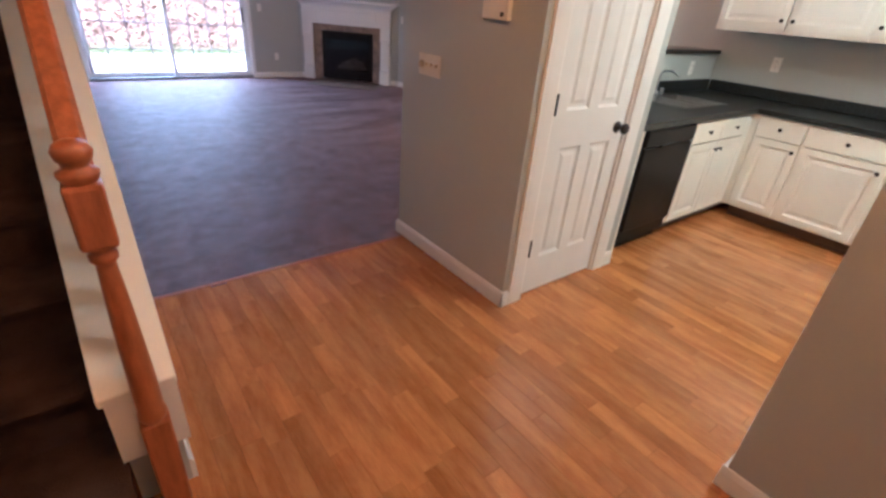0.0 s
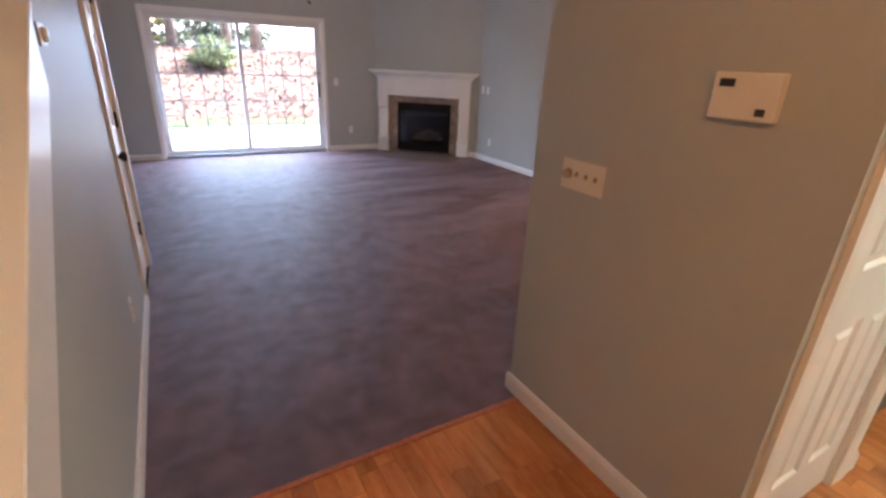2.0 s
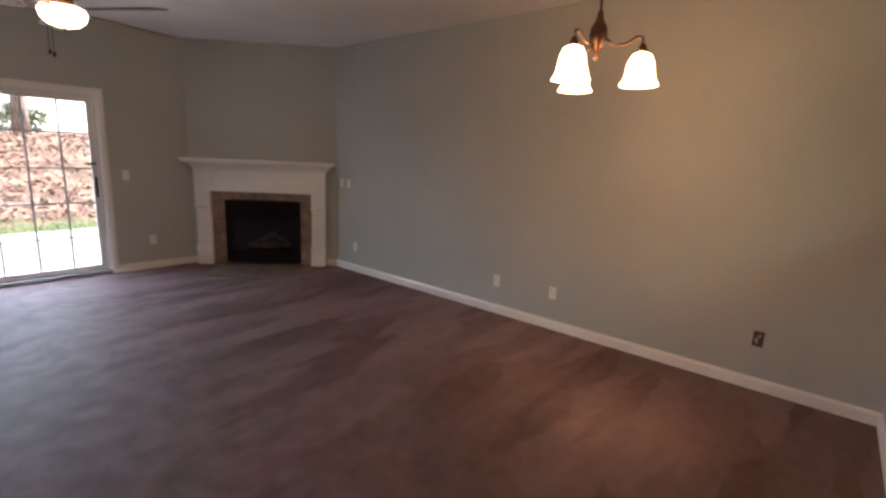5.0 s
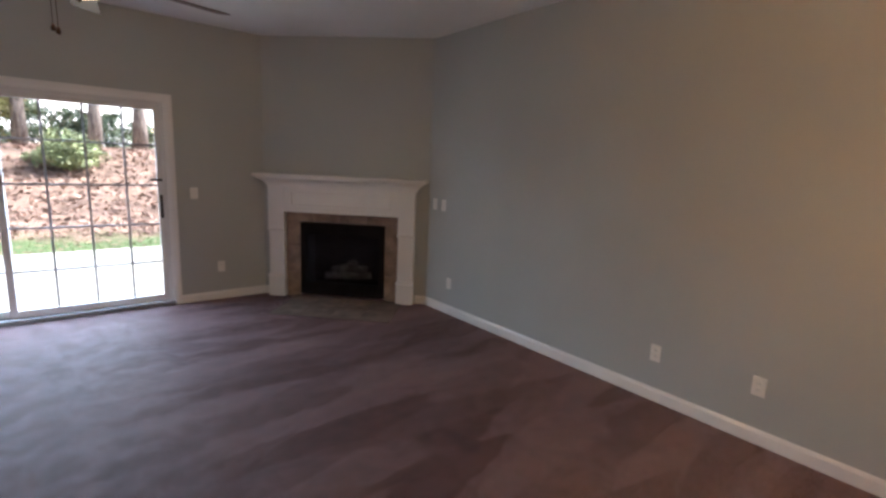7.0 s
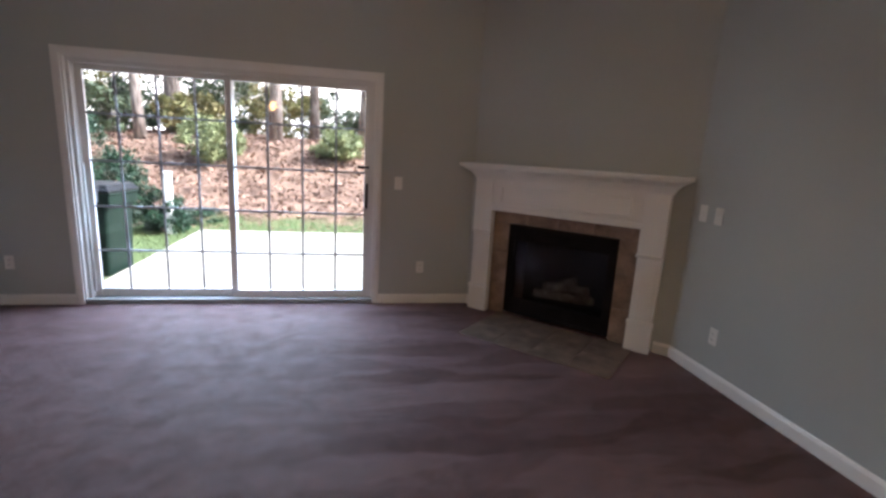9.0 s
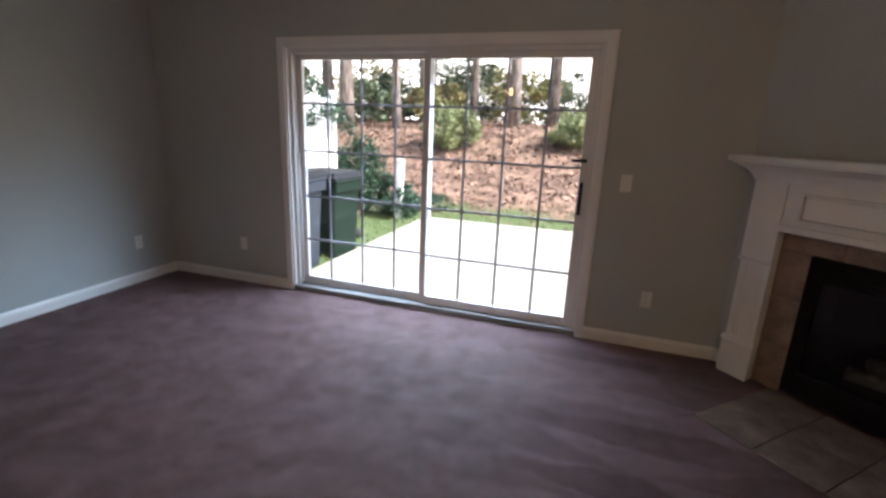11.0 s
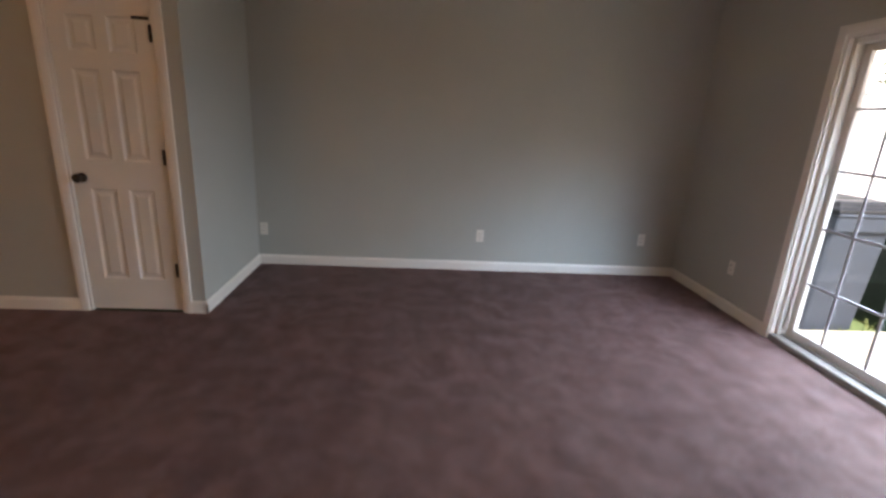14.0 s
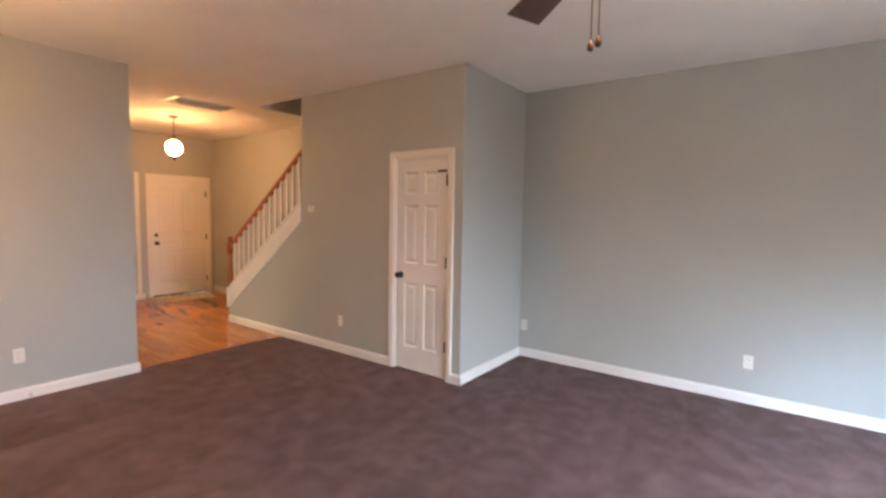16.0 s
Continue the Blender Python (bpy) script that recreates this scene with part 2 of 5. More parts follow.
    link(hsv.outputs[0], b.inputs["Base Color"])
    return m


def ground_material():
    m = material("yard_soil", (0.16, 0.092, 0.058), 0.95, 0.4, 2.0, 40, 0.5, tint=(0.26, 0.17, 0.11))
    t = m.node_tree
    link = t.links.new
    co, sep, rmp = t.nodes.new("ShaderNodeTexCoord"), t.nodes.new("ShaderNodeSeparateXYZ"), t.nodes.new("ShaderNodeMapRange")
    nz, mix = t.nodes.new("ShaderNodeTexNoise"), t.nodes.new("ShaderNodeMixRGB")
    add = t.nodes.new("ShaderNodeMath")
    link(co.outputs["Object"], sep.inputs[0])
    nz.inputs["Scale"].default_value = 1.1
    link(co.outputs["Object"], nz.inputs["Vector"])
    add.operation = "MULTIPLY_ADD"
    link(nz.outputs["Fac"], add.inputs[0])
    add.inputs[1].default_value = 2.2
    link(sep.outputs[1], add.inputs[2])
    link(add.outputs[0], rmp.inputs[0])
    rmp.inputs[1].default_value, rmp.inputs[2].default_value = 15.6, 16.3
    ramp = [n for n in t.nodes if n.type == "VALTORGB"][0]
    link(rmp.outputs[0], mix.inputs[0])
    mix.inputs[1].default_value = (0.10, 0.14, 0.045, 1)
    link(ramp.outputs[0], mix.inputs[2])
    link(mix.outputs[0], t.nodes["Principled BSDF"].inputs["Base Color"])
    return m


CARPET = carpet_material()
SOIL = ground_material()


# ---- building blocks ----
def mesh_of(bm, name, mat, smooth=False):
    me = bpy.data.meshes.new(name)
    bm.to_mesh(me)
    bm.free()
    me.materials.append(mat)
    if smooth:
        for p in me.polygons:
            p.use_smooth = True
    return me


def part(name, bm, mat, parent=None, label="", smooth=False):
    ob = new(name, mesh_of(bm, name, mat, smooth))
    if parent is not None:
        ob.parent = parent
    if label:
        ob["label"] = label
    return ob


def shared(name, me, parent, m=None):
    ob = new(name, me)
    ob.parent = parent
    if m is not None:
        ob.matrix_basis = m
    return ob


def thing(name, label, category, m=None, group=""):
    ob = new(name)
    ob.empty_display_size = 0.05
    if m is not None:
        ob.matrix_world = m
    return tagged(ob, label, category, group)


def structure(name, bm, mat, label, smooth=False):
    return tagged(part(name, bm, mat, None, "", smooth), label, "", "", "structure")


def box(x0, y0, z0, x1, y1, z1, bevel=0.0, bm=None, seg=1):
    """A box, by its corners, with its edges rounded by bevel."""
    own = bmesh.new()
    r = bmesh.ops.create_cube(own, size=1)
    for v in r["verts"]:
        v.co = Vector((x0 + (v.co.x + 0.5) * (x1 - x0), y0 + (v.co.y + 0.5) * (y1 - y0), z0 + (v.co.z + 0.5) * (z1 - z0)))
    if bevel:
        bmesh.ops.bevel(own, geom=own.edges[:], offset=bevel, segments=seg, affect="EDGES", profile=0.5)
    if bm is None:
        return own
    me = bpy.data.meshes.new("temp")
    own.to_mesh(me)
    own.free()
    bm.from_mesh(me)
    bpy.data.meshes.remove(me)
    return bm


def prism(points, depth, axis="x", start=0.0, bevel=0.0):
    """A flat outline drawn out along an axis. points: pairs in the other two axes, in order."""
    bm = bmesh.new()

    def at(p, d):
        return {"x": (d, p[0], p[1]), "y": (p[0], d, p[1]), "z": (p[0], p[1], d)}[axis]
    a = [bm.verts.new(at(p, start)) for p in points]
    b = [bm.verts.new(at(p, start + depth)) for p in points]
    n = len(points)
    bm.faces.new(a[::-1])
    bm.faces.new(b)
    for i in range(n):
        bm.faces.new((a[i], a[(i + 1) % n], b[(i + 1) % n], b[i]))
    bmesh.ops.recalc_face_normals(bm, faces=bm.faces[:])
    if bevel:
        bmesh.ops.bevel(bm, geom=bm.edges[:], offset=bevel, segments=1, affect="EDGES", profile=0.5)
    return bm


def lathe(profile, seg=20, m=None):
    """A turned shape from pairs of radius and height."""
    bm = bmesh.new()
    rings = []
    for r, z in profile:
        rings.append([bm.verts.new((r * math.cos(2 * math.pi * i / seg), r * math.sin(2 * math.pi * i / seg), z)) for i in range(seg)] if r > 1e-5 else [bm.verts.new((0, 0, z))])
    for a, b in zip(rings, rings[1:]):
        for i in range(seg):
            j = (i + 1) % seg
            if len(a) == 1 and len(b) > 1:
                bm.faces.new((a[0], b[j], b[i]))
            elif len(b) == 1 and len(a) > 1:
                bm.faces.new((a[i], a[j], b[0]))
            elif len(a) > 1:
                bm.faces.new((a[i], a[j], b[j], b[i]))
    bmesh.ops.recalc_face_normals(bm, faces=bm.faces[:])
    if m is not None:
        bm.transform(m)
    return bm


def tube(points, radius, seg=8):
    """A round bar along a line of points; radius: a number, or one for each point."""
    bm = bmesh.new()
    pts = [Vector(p) for p in points]
    rad = radius if isinstance(radius, (list, tuple)) else [radius] * len(pts)
    rings = []
    for i, p in enumerate(pts):
        d = (pts[min(i + 1, len(pts) - 1)] - pts[max(i - 1, 0)]).normalized()
        side = d.cross(Vector((0, 0, 1)) if abs(d.z) < 0.9 else Vector((1, 0, 0))).normalized()
        up = side.cross(d)
        rings.append([bm.verts.new(p + rad[i] * (math.cos(2 * math.pi * k / seg) * side + math.sin(2 * math.pi * k / seg) * up)) for k in range(seg)])
    for a, b in zip(rings, rings[1:]):
        for k in range(seg):
            bm.faces.new((a[k], a[(k + 1) % seg], b[(k + 1) % seg], b[k]))
    bm.faces.new(rings[0][::-1])
    bm.faces.new(rings[-1])
    bmesh.ops.recalc_face_normals(bm, faces=bm.faces[:])
    return bm


# ---- the plan ----
H = 2.80
X_LEFT, X_RIGHT, Y_BACK, Y_FRONT = -1.11, 4.905, 9.13, -1.30
X_STAIR, STAIR_T = 0.05, 0.145
Y_ALCOVE, Y_SPLIT, Y_EDGE = 5.08, 2.54, 2.465  # the carpet begins a little before the block ends
BLK_X0, BLK_X1, BLK_Y0 = 1.651, 2.645, 1.465
BAR_Y0, BAR_Y1 = 2.21, 2.33

# ---- shell of the house ----
def wall(name, boxes, label="smooth greige painted drywall"):
    bm = bmesh.new()
    for b in boxes:
        box(*b, bm=bm)
    return structure(name, bm, PAINT, label)


SD_X0, SD_X1, SD_Z = 0.240, 2.672, 2.03
T = 0.14
D0, D1 = 3.59, 7.815  # the corner wall runs from (D0, Y_BACK) to (X_RIGHT, D1)
# back wall with the opening of the sliding door
wall("wall_north", [(X_LEFT - T, Y_BACK, -0.2, SD_X0, Y_BACK + T, H), (SD_X1, Y_BACK, -0.2, X_RIGHT + T, Y_BACK + T, H), (SD_X0, Y_BACK, SD_Z, SD_X1, Y_BACK + T, H)])
wall("wall_east", [(X_RIGHT, Y_FRONT, -0.2, X_RIGHT + T, Y_BACK, H)])
wall("wall_west", [(X_LEFT - T, Y_FRONT, -0.2, X_LEFT, Y_BACK, 5.3)])
# the front wall, with the opening of the front door
FD_X0, FD_X1 = -0.975, -0.020
wall("wall_south", [(X_LEFT - T, Y_FRONT - T, -0.2, FD_X0, Y_FRONT, H), (FD_X1, Y_FRONT - T, -0.2, X_RIGHT + T, Y_FRONT, H), (FD_X0, Y_FRONT - T, 2.05, FD_X1, Y_FRONT, H)])
# the fireplace wall across the corner, with the opening of the firebox
U = Vector((1, -1, 0)).normalized()
OUT = Vector((-1, -1, 0)).normalized()
MID = Vector(((12.72 - 4.215) / 2, (12.72 + 4.215) / 2, 0))


def at_hearth(z=0.0):
    """A frame on the corner wall: x along it, y out of it into the wall, z up."""
    m = Matrix((U, -OUT, Vector((0, 0, 1)))).transposed().to_4x4()
    m.translation = MID + Vector((0, 0, z))
    return m


HM = at_hearth()
u0, u1 = (Vector((D0, Y_BACK, 0)) - MID).dot(U), (Vector((X_RIGHT, D1, 0)) - MID).dot(U)
bm = bmesh.new()
for b in ((u0 - 0.05, 0, 0, -0.515, 0.1, H), (0.46, 0, 0, u1 + 0.05, 0.1, H), (-0.515, 0, 0.865, 0.46, 0.1, H)):
    box(*b, bm=bm)
bm.transform(HM)
structure("wall_fireplace", bm, PAINT, "greige painted corner wall behind the fireplace")
# stair side: full wall from the stringer's end to the alcove, with the closet door's opening
CD_Y0, CD_Y1, CD_Z = 4.29, 4.93, 2.045
XS0 = X_STAIR - STAIR_T
wall("wall_stair", [(XS0, 2.865, 0, X_STAIR, CD_Y0, H), (XS0, CD_Y1, 0, X_STAIR, Y_ALCOVE, H), (XS0, CD_Y0, CD_Z, X_STAIR, CD_Y1, H)])
wall("wall_alcove", [(X_LEFT, Y_ALCOVE - T, 0, XS0, Y_ALCOVE, H)])
CAP0, SLOPE, KNEE = 0.435, 0.735, 1.262


def cap_z(y):
    return CAP0 + SLOPE * (y - 1.25)


structure("wall_stair_stringer", prism([(KNEE, 0), (2.865, 0), (2.865, cap_z(2.865)), (KNEE, cap_z(KNEE))], STAIR_T, "x", XS0), PAINT, "greige painted knee wall along the stairs")
# upper part of the stair shaft
wall("wall_shaft", [(XS0, 2.0, H + 0.25, X_STAIR, Y_ALCOVE, 5.3), (X_LEFT, Y_ALCOVE - T, H + 0.25, XS0, Y_ALCOVE, 5.3), (X_LEFT, 1.86, H + 0.25, X_STAIR, 2.0, 5.3)])
# pantry block between hall, kitchen and living room, with its door's opening
PD_X0, PD_X1, PD_Z = 1.795, 2.455, 2.045
wall("wall_pantry", [(BLK_X0, BLK_Y0, 0, BLK_X0 + 0.11, Y_SPLIT, H), (BLK_X0 + 0.11, Y_SPLIT - 0.11, 0, BLK_X1, Y_SPLIT, H), (BLK_X1 - 0.11, BLK_Y0 + 0.11, 0, BLK_X1, Y_SPLIT - 0.11, H),
                     (BLK_X0 + 0.11, BLK_Y0, 0, PD_X0, BLK_Y0 + 0.11, H), (PD_X1, BLK_Y0, 0, BLK_X1, BLK_Y0 + 0.11, H), (PD_X0, BLK_Y0, PD_Z, PD_X1, BLK_Y0 + 0.11, H)])
wall("wall_hall", [(1.575, Y_FRONT, 0, 1.695, 0.215, H)])
wall("wall_bar", [(BLK_X1, BAR_Y0, 0, X_RIGHT, BAR_Y1, 1.225)], "greige painted half wall under the bar ledge")

# ceilings
bm = bmesh.new()
for b in ((X_LEFT - T, Y_ALCOVE, H, X_RIGHT + T, Y_BACK + T, H + 0.25), (X_STAIR, Y_FRONT - T, H, X_RIGHT + T, Y_ALCOVE, H + 0.25), (X_LEFT - T, Y_FRONT - T, H, X_STAIR, 2.0, H + 0.25)):
    box(*b, bm=bm)
structure("ceiling", bm, CEIL, "white textured drywall ceiling")
structure("ceiling_shaft", box(X_LEFT - T, 1.86, 5.3, X_STAIR, Y_ALCOVE, 5.45), CEIL, "white ceiling above the stairs")

# carpet: one sheet, with a raised edge against the boards
bm = bmesh.new()
for b in ((X_LEFT, Y_ALCOVE, -0.05, X_RIGHT, Y_BACK, 0.0), (X_STAIR, Y_EDGE, -0.05, BLK_X0, Y_SPLIT, 0.0), (X_STAIR, Y_SPLIT, -0.05, X_RIGHT, Y_ALCOVE, 0.0), (BLK_X1, BAR_Y1, -0.05, X_RIGHT, Y_SPLIT, 0.0)):
    box(*b, bm=bm)
structure("floor_carpet", bm, CARPET, "mauve brown cut-pile carpet with vacuum marks")
structure("floor_edge_strip", box(X_STAIR, Y_EDGE - 0.03, -0.004, BLK_X0, Y_EDGE, 0.003, 0.003), RAIL, "thin dark wood threshold strip")
floor_wood = structure("floor_wood", box(X_LEFT, Y_FRONT, -0.06, X_RIGHT, Y_EDGE - 0.001, -0.022), material("subfloor_joint", (0.16, 0.065, 0.024), 0.7), "honey oak strip floor")


# ---- trim ----
def baseboard(name, x0, y0, x1, y1, side, label="white painted baseboard"):
    """A moulded skirting along a wall; side: +1 or -1, the way it stands out."""
    d = Vector((x1 - x0, y1 - y0, 0))
    n = Vector((-d.y, d.x, 0)).normalized() * side
    prof = [(0, 0), (0.015, 0), (0.015, 0.068), (0.011, 0.080), (0.006, 0.090), (0, 0.090)]
    bm = bmesh.new()
    rows = [[bm.verts.new(Vector((x, y, 0)) + n * a + Vector((0, 0, b))) for a, b in prof] for x, y in ((x0, y0), (x1, y1))]
    k = len(prof)
    for i in range(k):
        bm.faces.new((rows[0][i], rows[0][(i + 1) % k], rows[1][(i + 1) % k], rows[1][i]))
    bm.faces.new(rows[0])
    bm.faces.new(rows[1][::-1])
    bmesh.ops.recalc_face_normals(bm, faces=bm.faces[:])
    return structure(name, bm, TRIM, label)


CW = 0.058  # casing width
baseboard("baseboard_1", X_LEFT, Y_ALCOVE, X_LEFT, Y_BACK, -1)
baseboard("baseboard_2", X_LEFT, Y_BACK, SD_X0 - CW, Y_BACK, -1)
baseboard("baseboard_3", SD_X1 + CW, Y_BACK, D0, Y_BACK, -1)
baseboard("baseboard_4", X_RIGHT, BAR_Y1, X_RIGHT, D1, 1)
a, b = HM @ Vector((u0, 0, 0)), HM @ Vector((-0.86, 0, 0))
baseboard("baseboard_5", a.x, a.y, b.x, b.y, -1)
a, b = HM @ Vector((0.80, 0, 0)), HM @ Vector((u1, 0, 0))
baseboard("baseboard_6", a.x, a.y, b.x, b.y, -1)
baseboard("baseboard_7", X_LEFT, Y_ALCOVE, X_STAIR + 0.015, Y_ALCOVE, 1)
baseboard("baseboard_8", X_STAIR, CD_Y1 + CW, X_STAIR, Y_ALCOVE + 0.015, -1)
baseboard("baseboard_9", X_STAIR, KNEE, X_STAIR, CD_Y0 - CW, -1)
baseboard("baseboard_10", BLK_X0, BLK_Y0 - 0.015, BLK_X0, Y_SPLIT + 0.015, 1)
baseboard("baseboard_11", BLK_X0 - 0.015, BLK_Y0, PD_X0 - 0.106, BLK_Y0, -1)
baseboard("baseboard_12", PD_X1 + 0.106, BLK_Y0, BLK_X1, BLK_Y0, -1)
baseboard("baseboard_13", BLK_X0, Y_SPLIT, BLK_X1 + 0.015, Y_SPLIT, 1)
baseboard("baseboard_14", BLK_X1, BAR_Y1, X_RIGHT, BAR_Y1, 1)
baseboard("baseboard_15", BLK_X1, BAR_Y1, BLK_X1, Y_SPLIT, -1)
baseboard("baseboard_16", 1.575, Y_FRONT, 1.575, 0.23, 1)
baseboard("baseboard_19", 1.575, 0.215, 1.695, 0.215, 1)
baseboard("baseboard_17", FD_X1 + 0.12, Y_FRONT, 1.575, Y_FRONT, 1)
baseboard("baseboard_18", X_LEFT, Y_FRONT, X_LEFT, 1.17, -1)


def casing(name, m, width, height, label="white painted door casing", cw=CW):
    """A moulded casing round three sides of an opening, in the frame m: x along the wall, y into it."""
    frame_ob = new(name)
    frame_ob.matrix_world = m
    tagged(frame_ob, label, "", "", "structure")
    prof = [(0, 0), (0, -0.012), (0.012, -0.016), (cw * 0.7, -0.019), (cw, -0.017), (cw, 0)]
    part("side_casing", prism([(-a, b) for a, b in prof], height + cw, "z"), TRIM, frame_ob)
    part("side_casing", prism([(width + a, b) for a, b in prof], height + cw, "z"), TRIM, frame_ob)
    bm = prism([(b, height + a) for a, b in prof], width, "x")
    part("head_casing", bm, TRIM, frame_ob)
    for x0, x1 in ((0, 0.014), (width - 0.014, width)):
        part("jamb", box(x0, 0.0, 0, x1, 0.11, height), TRIM, frame_ob)
    part("jamb", box(0.014, 0.0, height - 0.014, width - 0.014, 0.11, height), TRIM, frame_ob)
    return frame_ob


FACE_EAST = lambda x, y, z=0: pose(x, y, z, 0, 0, 90)      # wall seen from +x: its x runs along +y
FACE_SOUTH = lambda x, y, z=0: pose(x, y, z, 0, 0, 0)      # wall seen from -y: its x runs along +x
FACE_NORTH = lambda x, y, z=0: pose(x, y, z, 0, 0, 180)    # wall seen from +y: its x runs along -x
FACE_WEST = lambda x, y, z=0: pose(x, y, z, 0, 0, -90)     # wall seen from -x: its x runs along -y

casing("door_casing_1", FACE_EAST(X_STAIR, CD_Y0), CD_Y1 - CD_Y0, CD_Z)
casing("door_casing_2", FACE_SOUTH(PD_X0, BLK_Y0), PD_X1 - PD_X0, PD_Z, "wide white painted pantry door casing", 0.105)
casing("door_casing_3", FACE_NORTH(FD_X1, Y_FRONT), FD_X1 - FD_X0, 2.05)
# the casing of an opening beside the front door
part_ob = structure("trim_entry", box(0.145, Y_FRONT, 0, 0.21, Y_FRONT + 0.02, 2.12, 0.005), TRIM, "white painted casing beside the front door")


# ---- doors ----
def knob(parent, x, z, front, label="dark bronze door knob"):
    m = pose(x, front, z, 90, 0, 0)
    return part("door_knob", lathe([(0, 0), (0.032, 0), (0.032, 0.006), (0.014, 0.012), (0.012, 0.030), (0.022, 0.036), (0.029, 0.046), (0.030, 0.056), (0.022, 0.066), (0, 0.068)], 20, m), BLACK, parent, label, True)


def hinge(parent, x, z, front):
    bm = box(x - 0.013, front - 0.005, z - 0.045, x + 0.013, front + 0.002, z + 0.045, 0.002)
    bm2 = lathe([(0, -0.05), (0.007, -0.05), (0.007, 0.05), (0, 0.05)], 8, pose(x, front - 0.008, z))
    me = bpy.data.meshes.new("temp")
    bm2.to_mesh(me)
    bm2.free()
    bm.from_mesh(me)
    bpy.data.meshes.remove(me)
    return part("hinge", bm, BLACK, parent, "dark bronze hinge")


def raised_panel(parent, x0, z0, x1, z1, face, mat, name="panel"):
    """A panel in a moulded sinking: the frame slopes in, the field stands up again."""
    bm = bmesh.new()
    rings = []
    for inset, y in ((0.0, face), (0.014, face + 0.010), (0.030, face + 0.010), (0.048, face + 0.003)):
        rings.append([bm.verts.new(v) for v in ((x0 + inset, y, z0 + inset), (x1 - inset, y, z0 + inset), (x1 - inset, y, z1 - inset), (x0 + inset, y, z1 - inset))])
    for a, b in zip(rings, rings[1:]):
        for i in range(4):
            bm.faces.new((a[i], a[(i + 1) % 4], b[(i + 1) % 4], b[i]))
    bm.faces.new(rings[-1])
    back = [bm.verts.new((v.co.x, face + 0.03, v.co.z)) for v in rings[0]]
    for i in range(4):
        bm.faces.new((rings[0][(i + 1) % 4], rings[0][i], back[i], back[(i + 1) % 4]))
    bm.faces.new(back[::-1])
    bmesh.ops.recalc_face_normals(bm, faces=bm.faces[:])
    return part(name, bm, mat, parent)


def six_panel_door(name, m, w, h, hinge_right, label):
    """A moulded six-panel leaf, 35 mm thick, set back in its frame; the front looks to -y."""
    d = thing(name, label, "door", m)
    d["kind"] = "structure"
    f = 0.012
    g = 0.004
    st, mu = 0.105, 0.095 if w > 0.7 else 0.075
    rails = [(0.012, 0.235), (0.86, 1.045), (1.60, 1.70), (h - 0.125, h - g)]
    cols = [(st, (w - mu) / 2), ((w + mu) / 2, w - st)]
    bm = bmesh.new()
    box(g, f, rails[0][0], st, f + 0.035, h - g, bm=bm)
    box(w - st, f, rails[0][0], w - g, f + 0.035, h - g, bm=bm)
    for z0, z1 in rails:
        box(st, f, z0, w - st, f + 0.035, z1, bm=bm)
    for (a0, a1), (b0, b1) in zip(rails, rails[1:]):
        box((w - mu) / 2, f, a1, (w + mu) / 2, f + 0.035, b0, bm=bm)
    part("leaf_frame", bm, DOOR, d)
    for (a0, a1), (b0, b1) in zip(rails, rails[1:]):
        for x0, x1 in cols:
            raised_panel(d, x0, a1, x1, b0, f, DOOR)
    hx = w - 0.012 if hinge_right else 0.012
    for z in (0.31, 1.08, h - 0.21):
        hinge(d, hx, z, f)
    knob(d, 0.065 if hinge_right else w - 0.065, 0.93, f)
    return d


six_panel_door("door_1", FACE_EAST(X_STAIR, CD_Y0 + 0.014), CD_Y1 - CD_Y0 - 0.028, CD_Z - 0.014, True, "closed white six-panel closet door under the stairs")
closet = bpy.data.objects["door_1"]
# the flip latch above the top hinge
part("latch", box(0.50, -0.004, 1.895, 0.60, 0.010, 1.912, 0.003), BLACK, closet, "dark bronze flip latch")
six_panel_door("door_2", FACE_SOUTH(PD_X0 + 0.014, BLK_Y0), PD_X1 - PD_X0 - 0.028, PD_Z - 0.014, False, "closed white six-panel pantry door")


def front_door():
    w, h, f = FD_X1 - FD_X0 - 0.028, 2.035, 0.012
    d = thing("door_3", "closed white panelled front door with bronze locks", "door", FACE_NORTH(FD_X1 - 0.014, Y_FRONT))
    d["kind"] = "structure"
    bm = bmesh.new()
    rails = [(0.03, 0.25), (0.74, 0.80), (0.98, 1.10), (h - 0.14, h)]
    cols = [(0.12, w / 2 - 0.05), (w / 2 + 0.05, w - 0.12)]
    box(0.002, f, 0.03, 0.12, f + 0.042, h, bm=bm)
    box(w - 0.12, f, 0.03, w - 0.002, f + 0.042, h, bm=bm)
    for z0, z1 in rails:
        box(0.12, f, z0, w - 0.12, f + 0.042, z1, bm=bm)
    for (a0, a1), (b0, b1) in zip(rails, rails[1:]):
        box(w / 2 - 0.05, f, a1, w / 2 + 0.05, f + 0.042, b0, bm=bm)
    part("leaf_frame", bm, DOOR, d)
    for (a0, a1), (b0, b1) in zip(rails, rails[1:]):
        for x0, x1 in cols:
            raised_panel(d, x0, a1, x1, b0, f, DOOR)
    knob(d, 0.07, 0.93, f)
    part("deadbolt", lathe([(0, 0), (0.03, 0), (0.03, 0.012), (0.012, 0.016), (0.012, 0.03), (0, 0.03)], 16, pose(0.07, f, 1.07, 90)), BLACK, d, "dark bronze deadbolt", True)
    for z in (0.25, 1.02, 1.80):
        hinge(d, w, z, f)
    part("door_sweep", box(0.002, f - 0.004, 0.002, w - 0.002, f + 0.04, 0.03), RUBBER, d, "black rubber door sweep")


front_door()


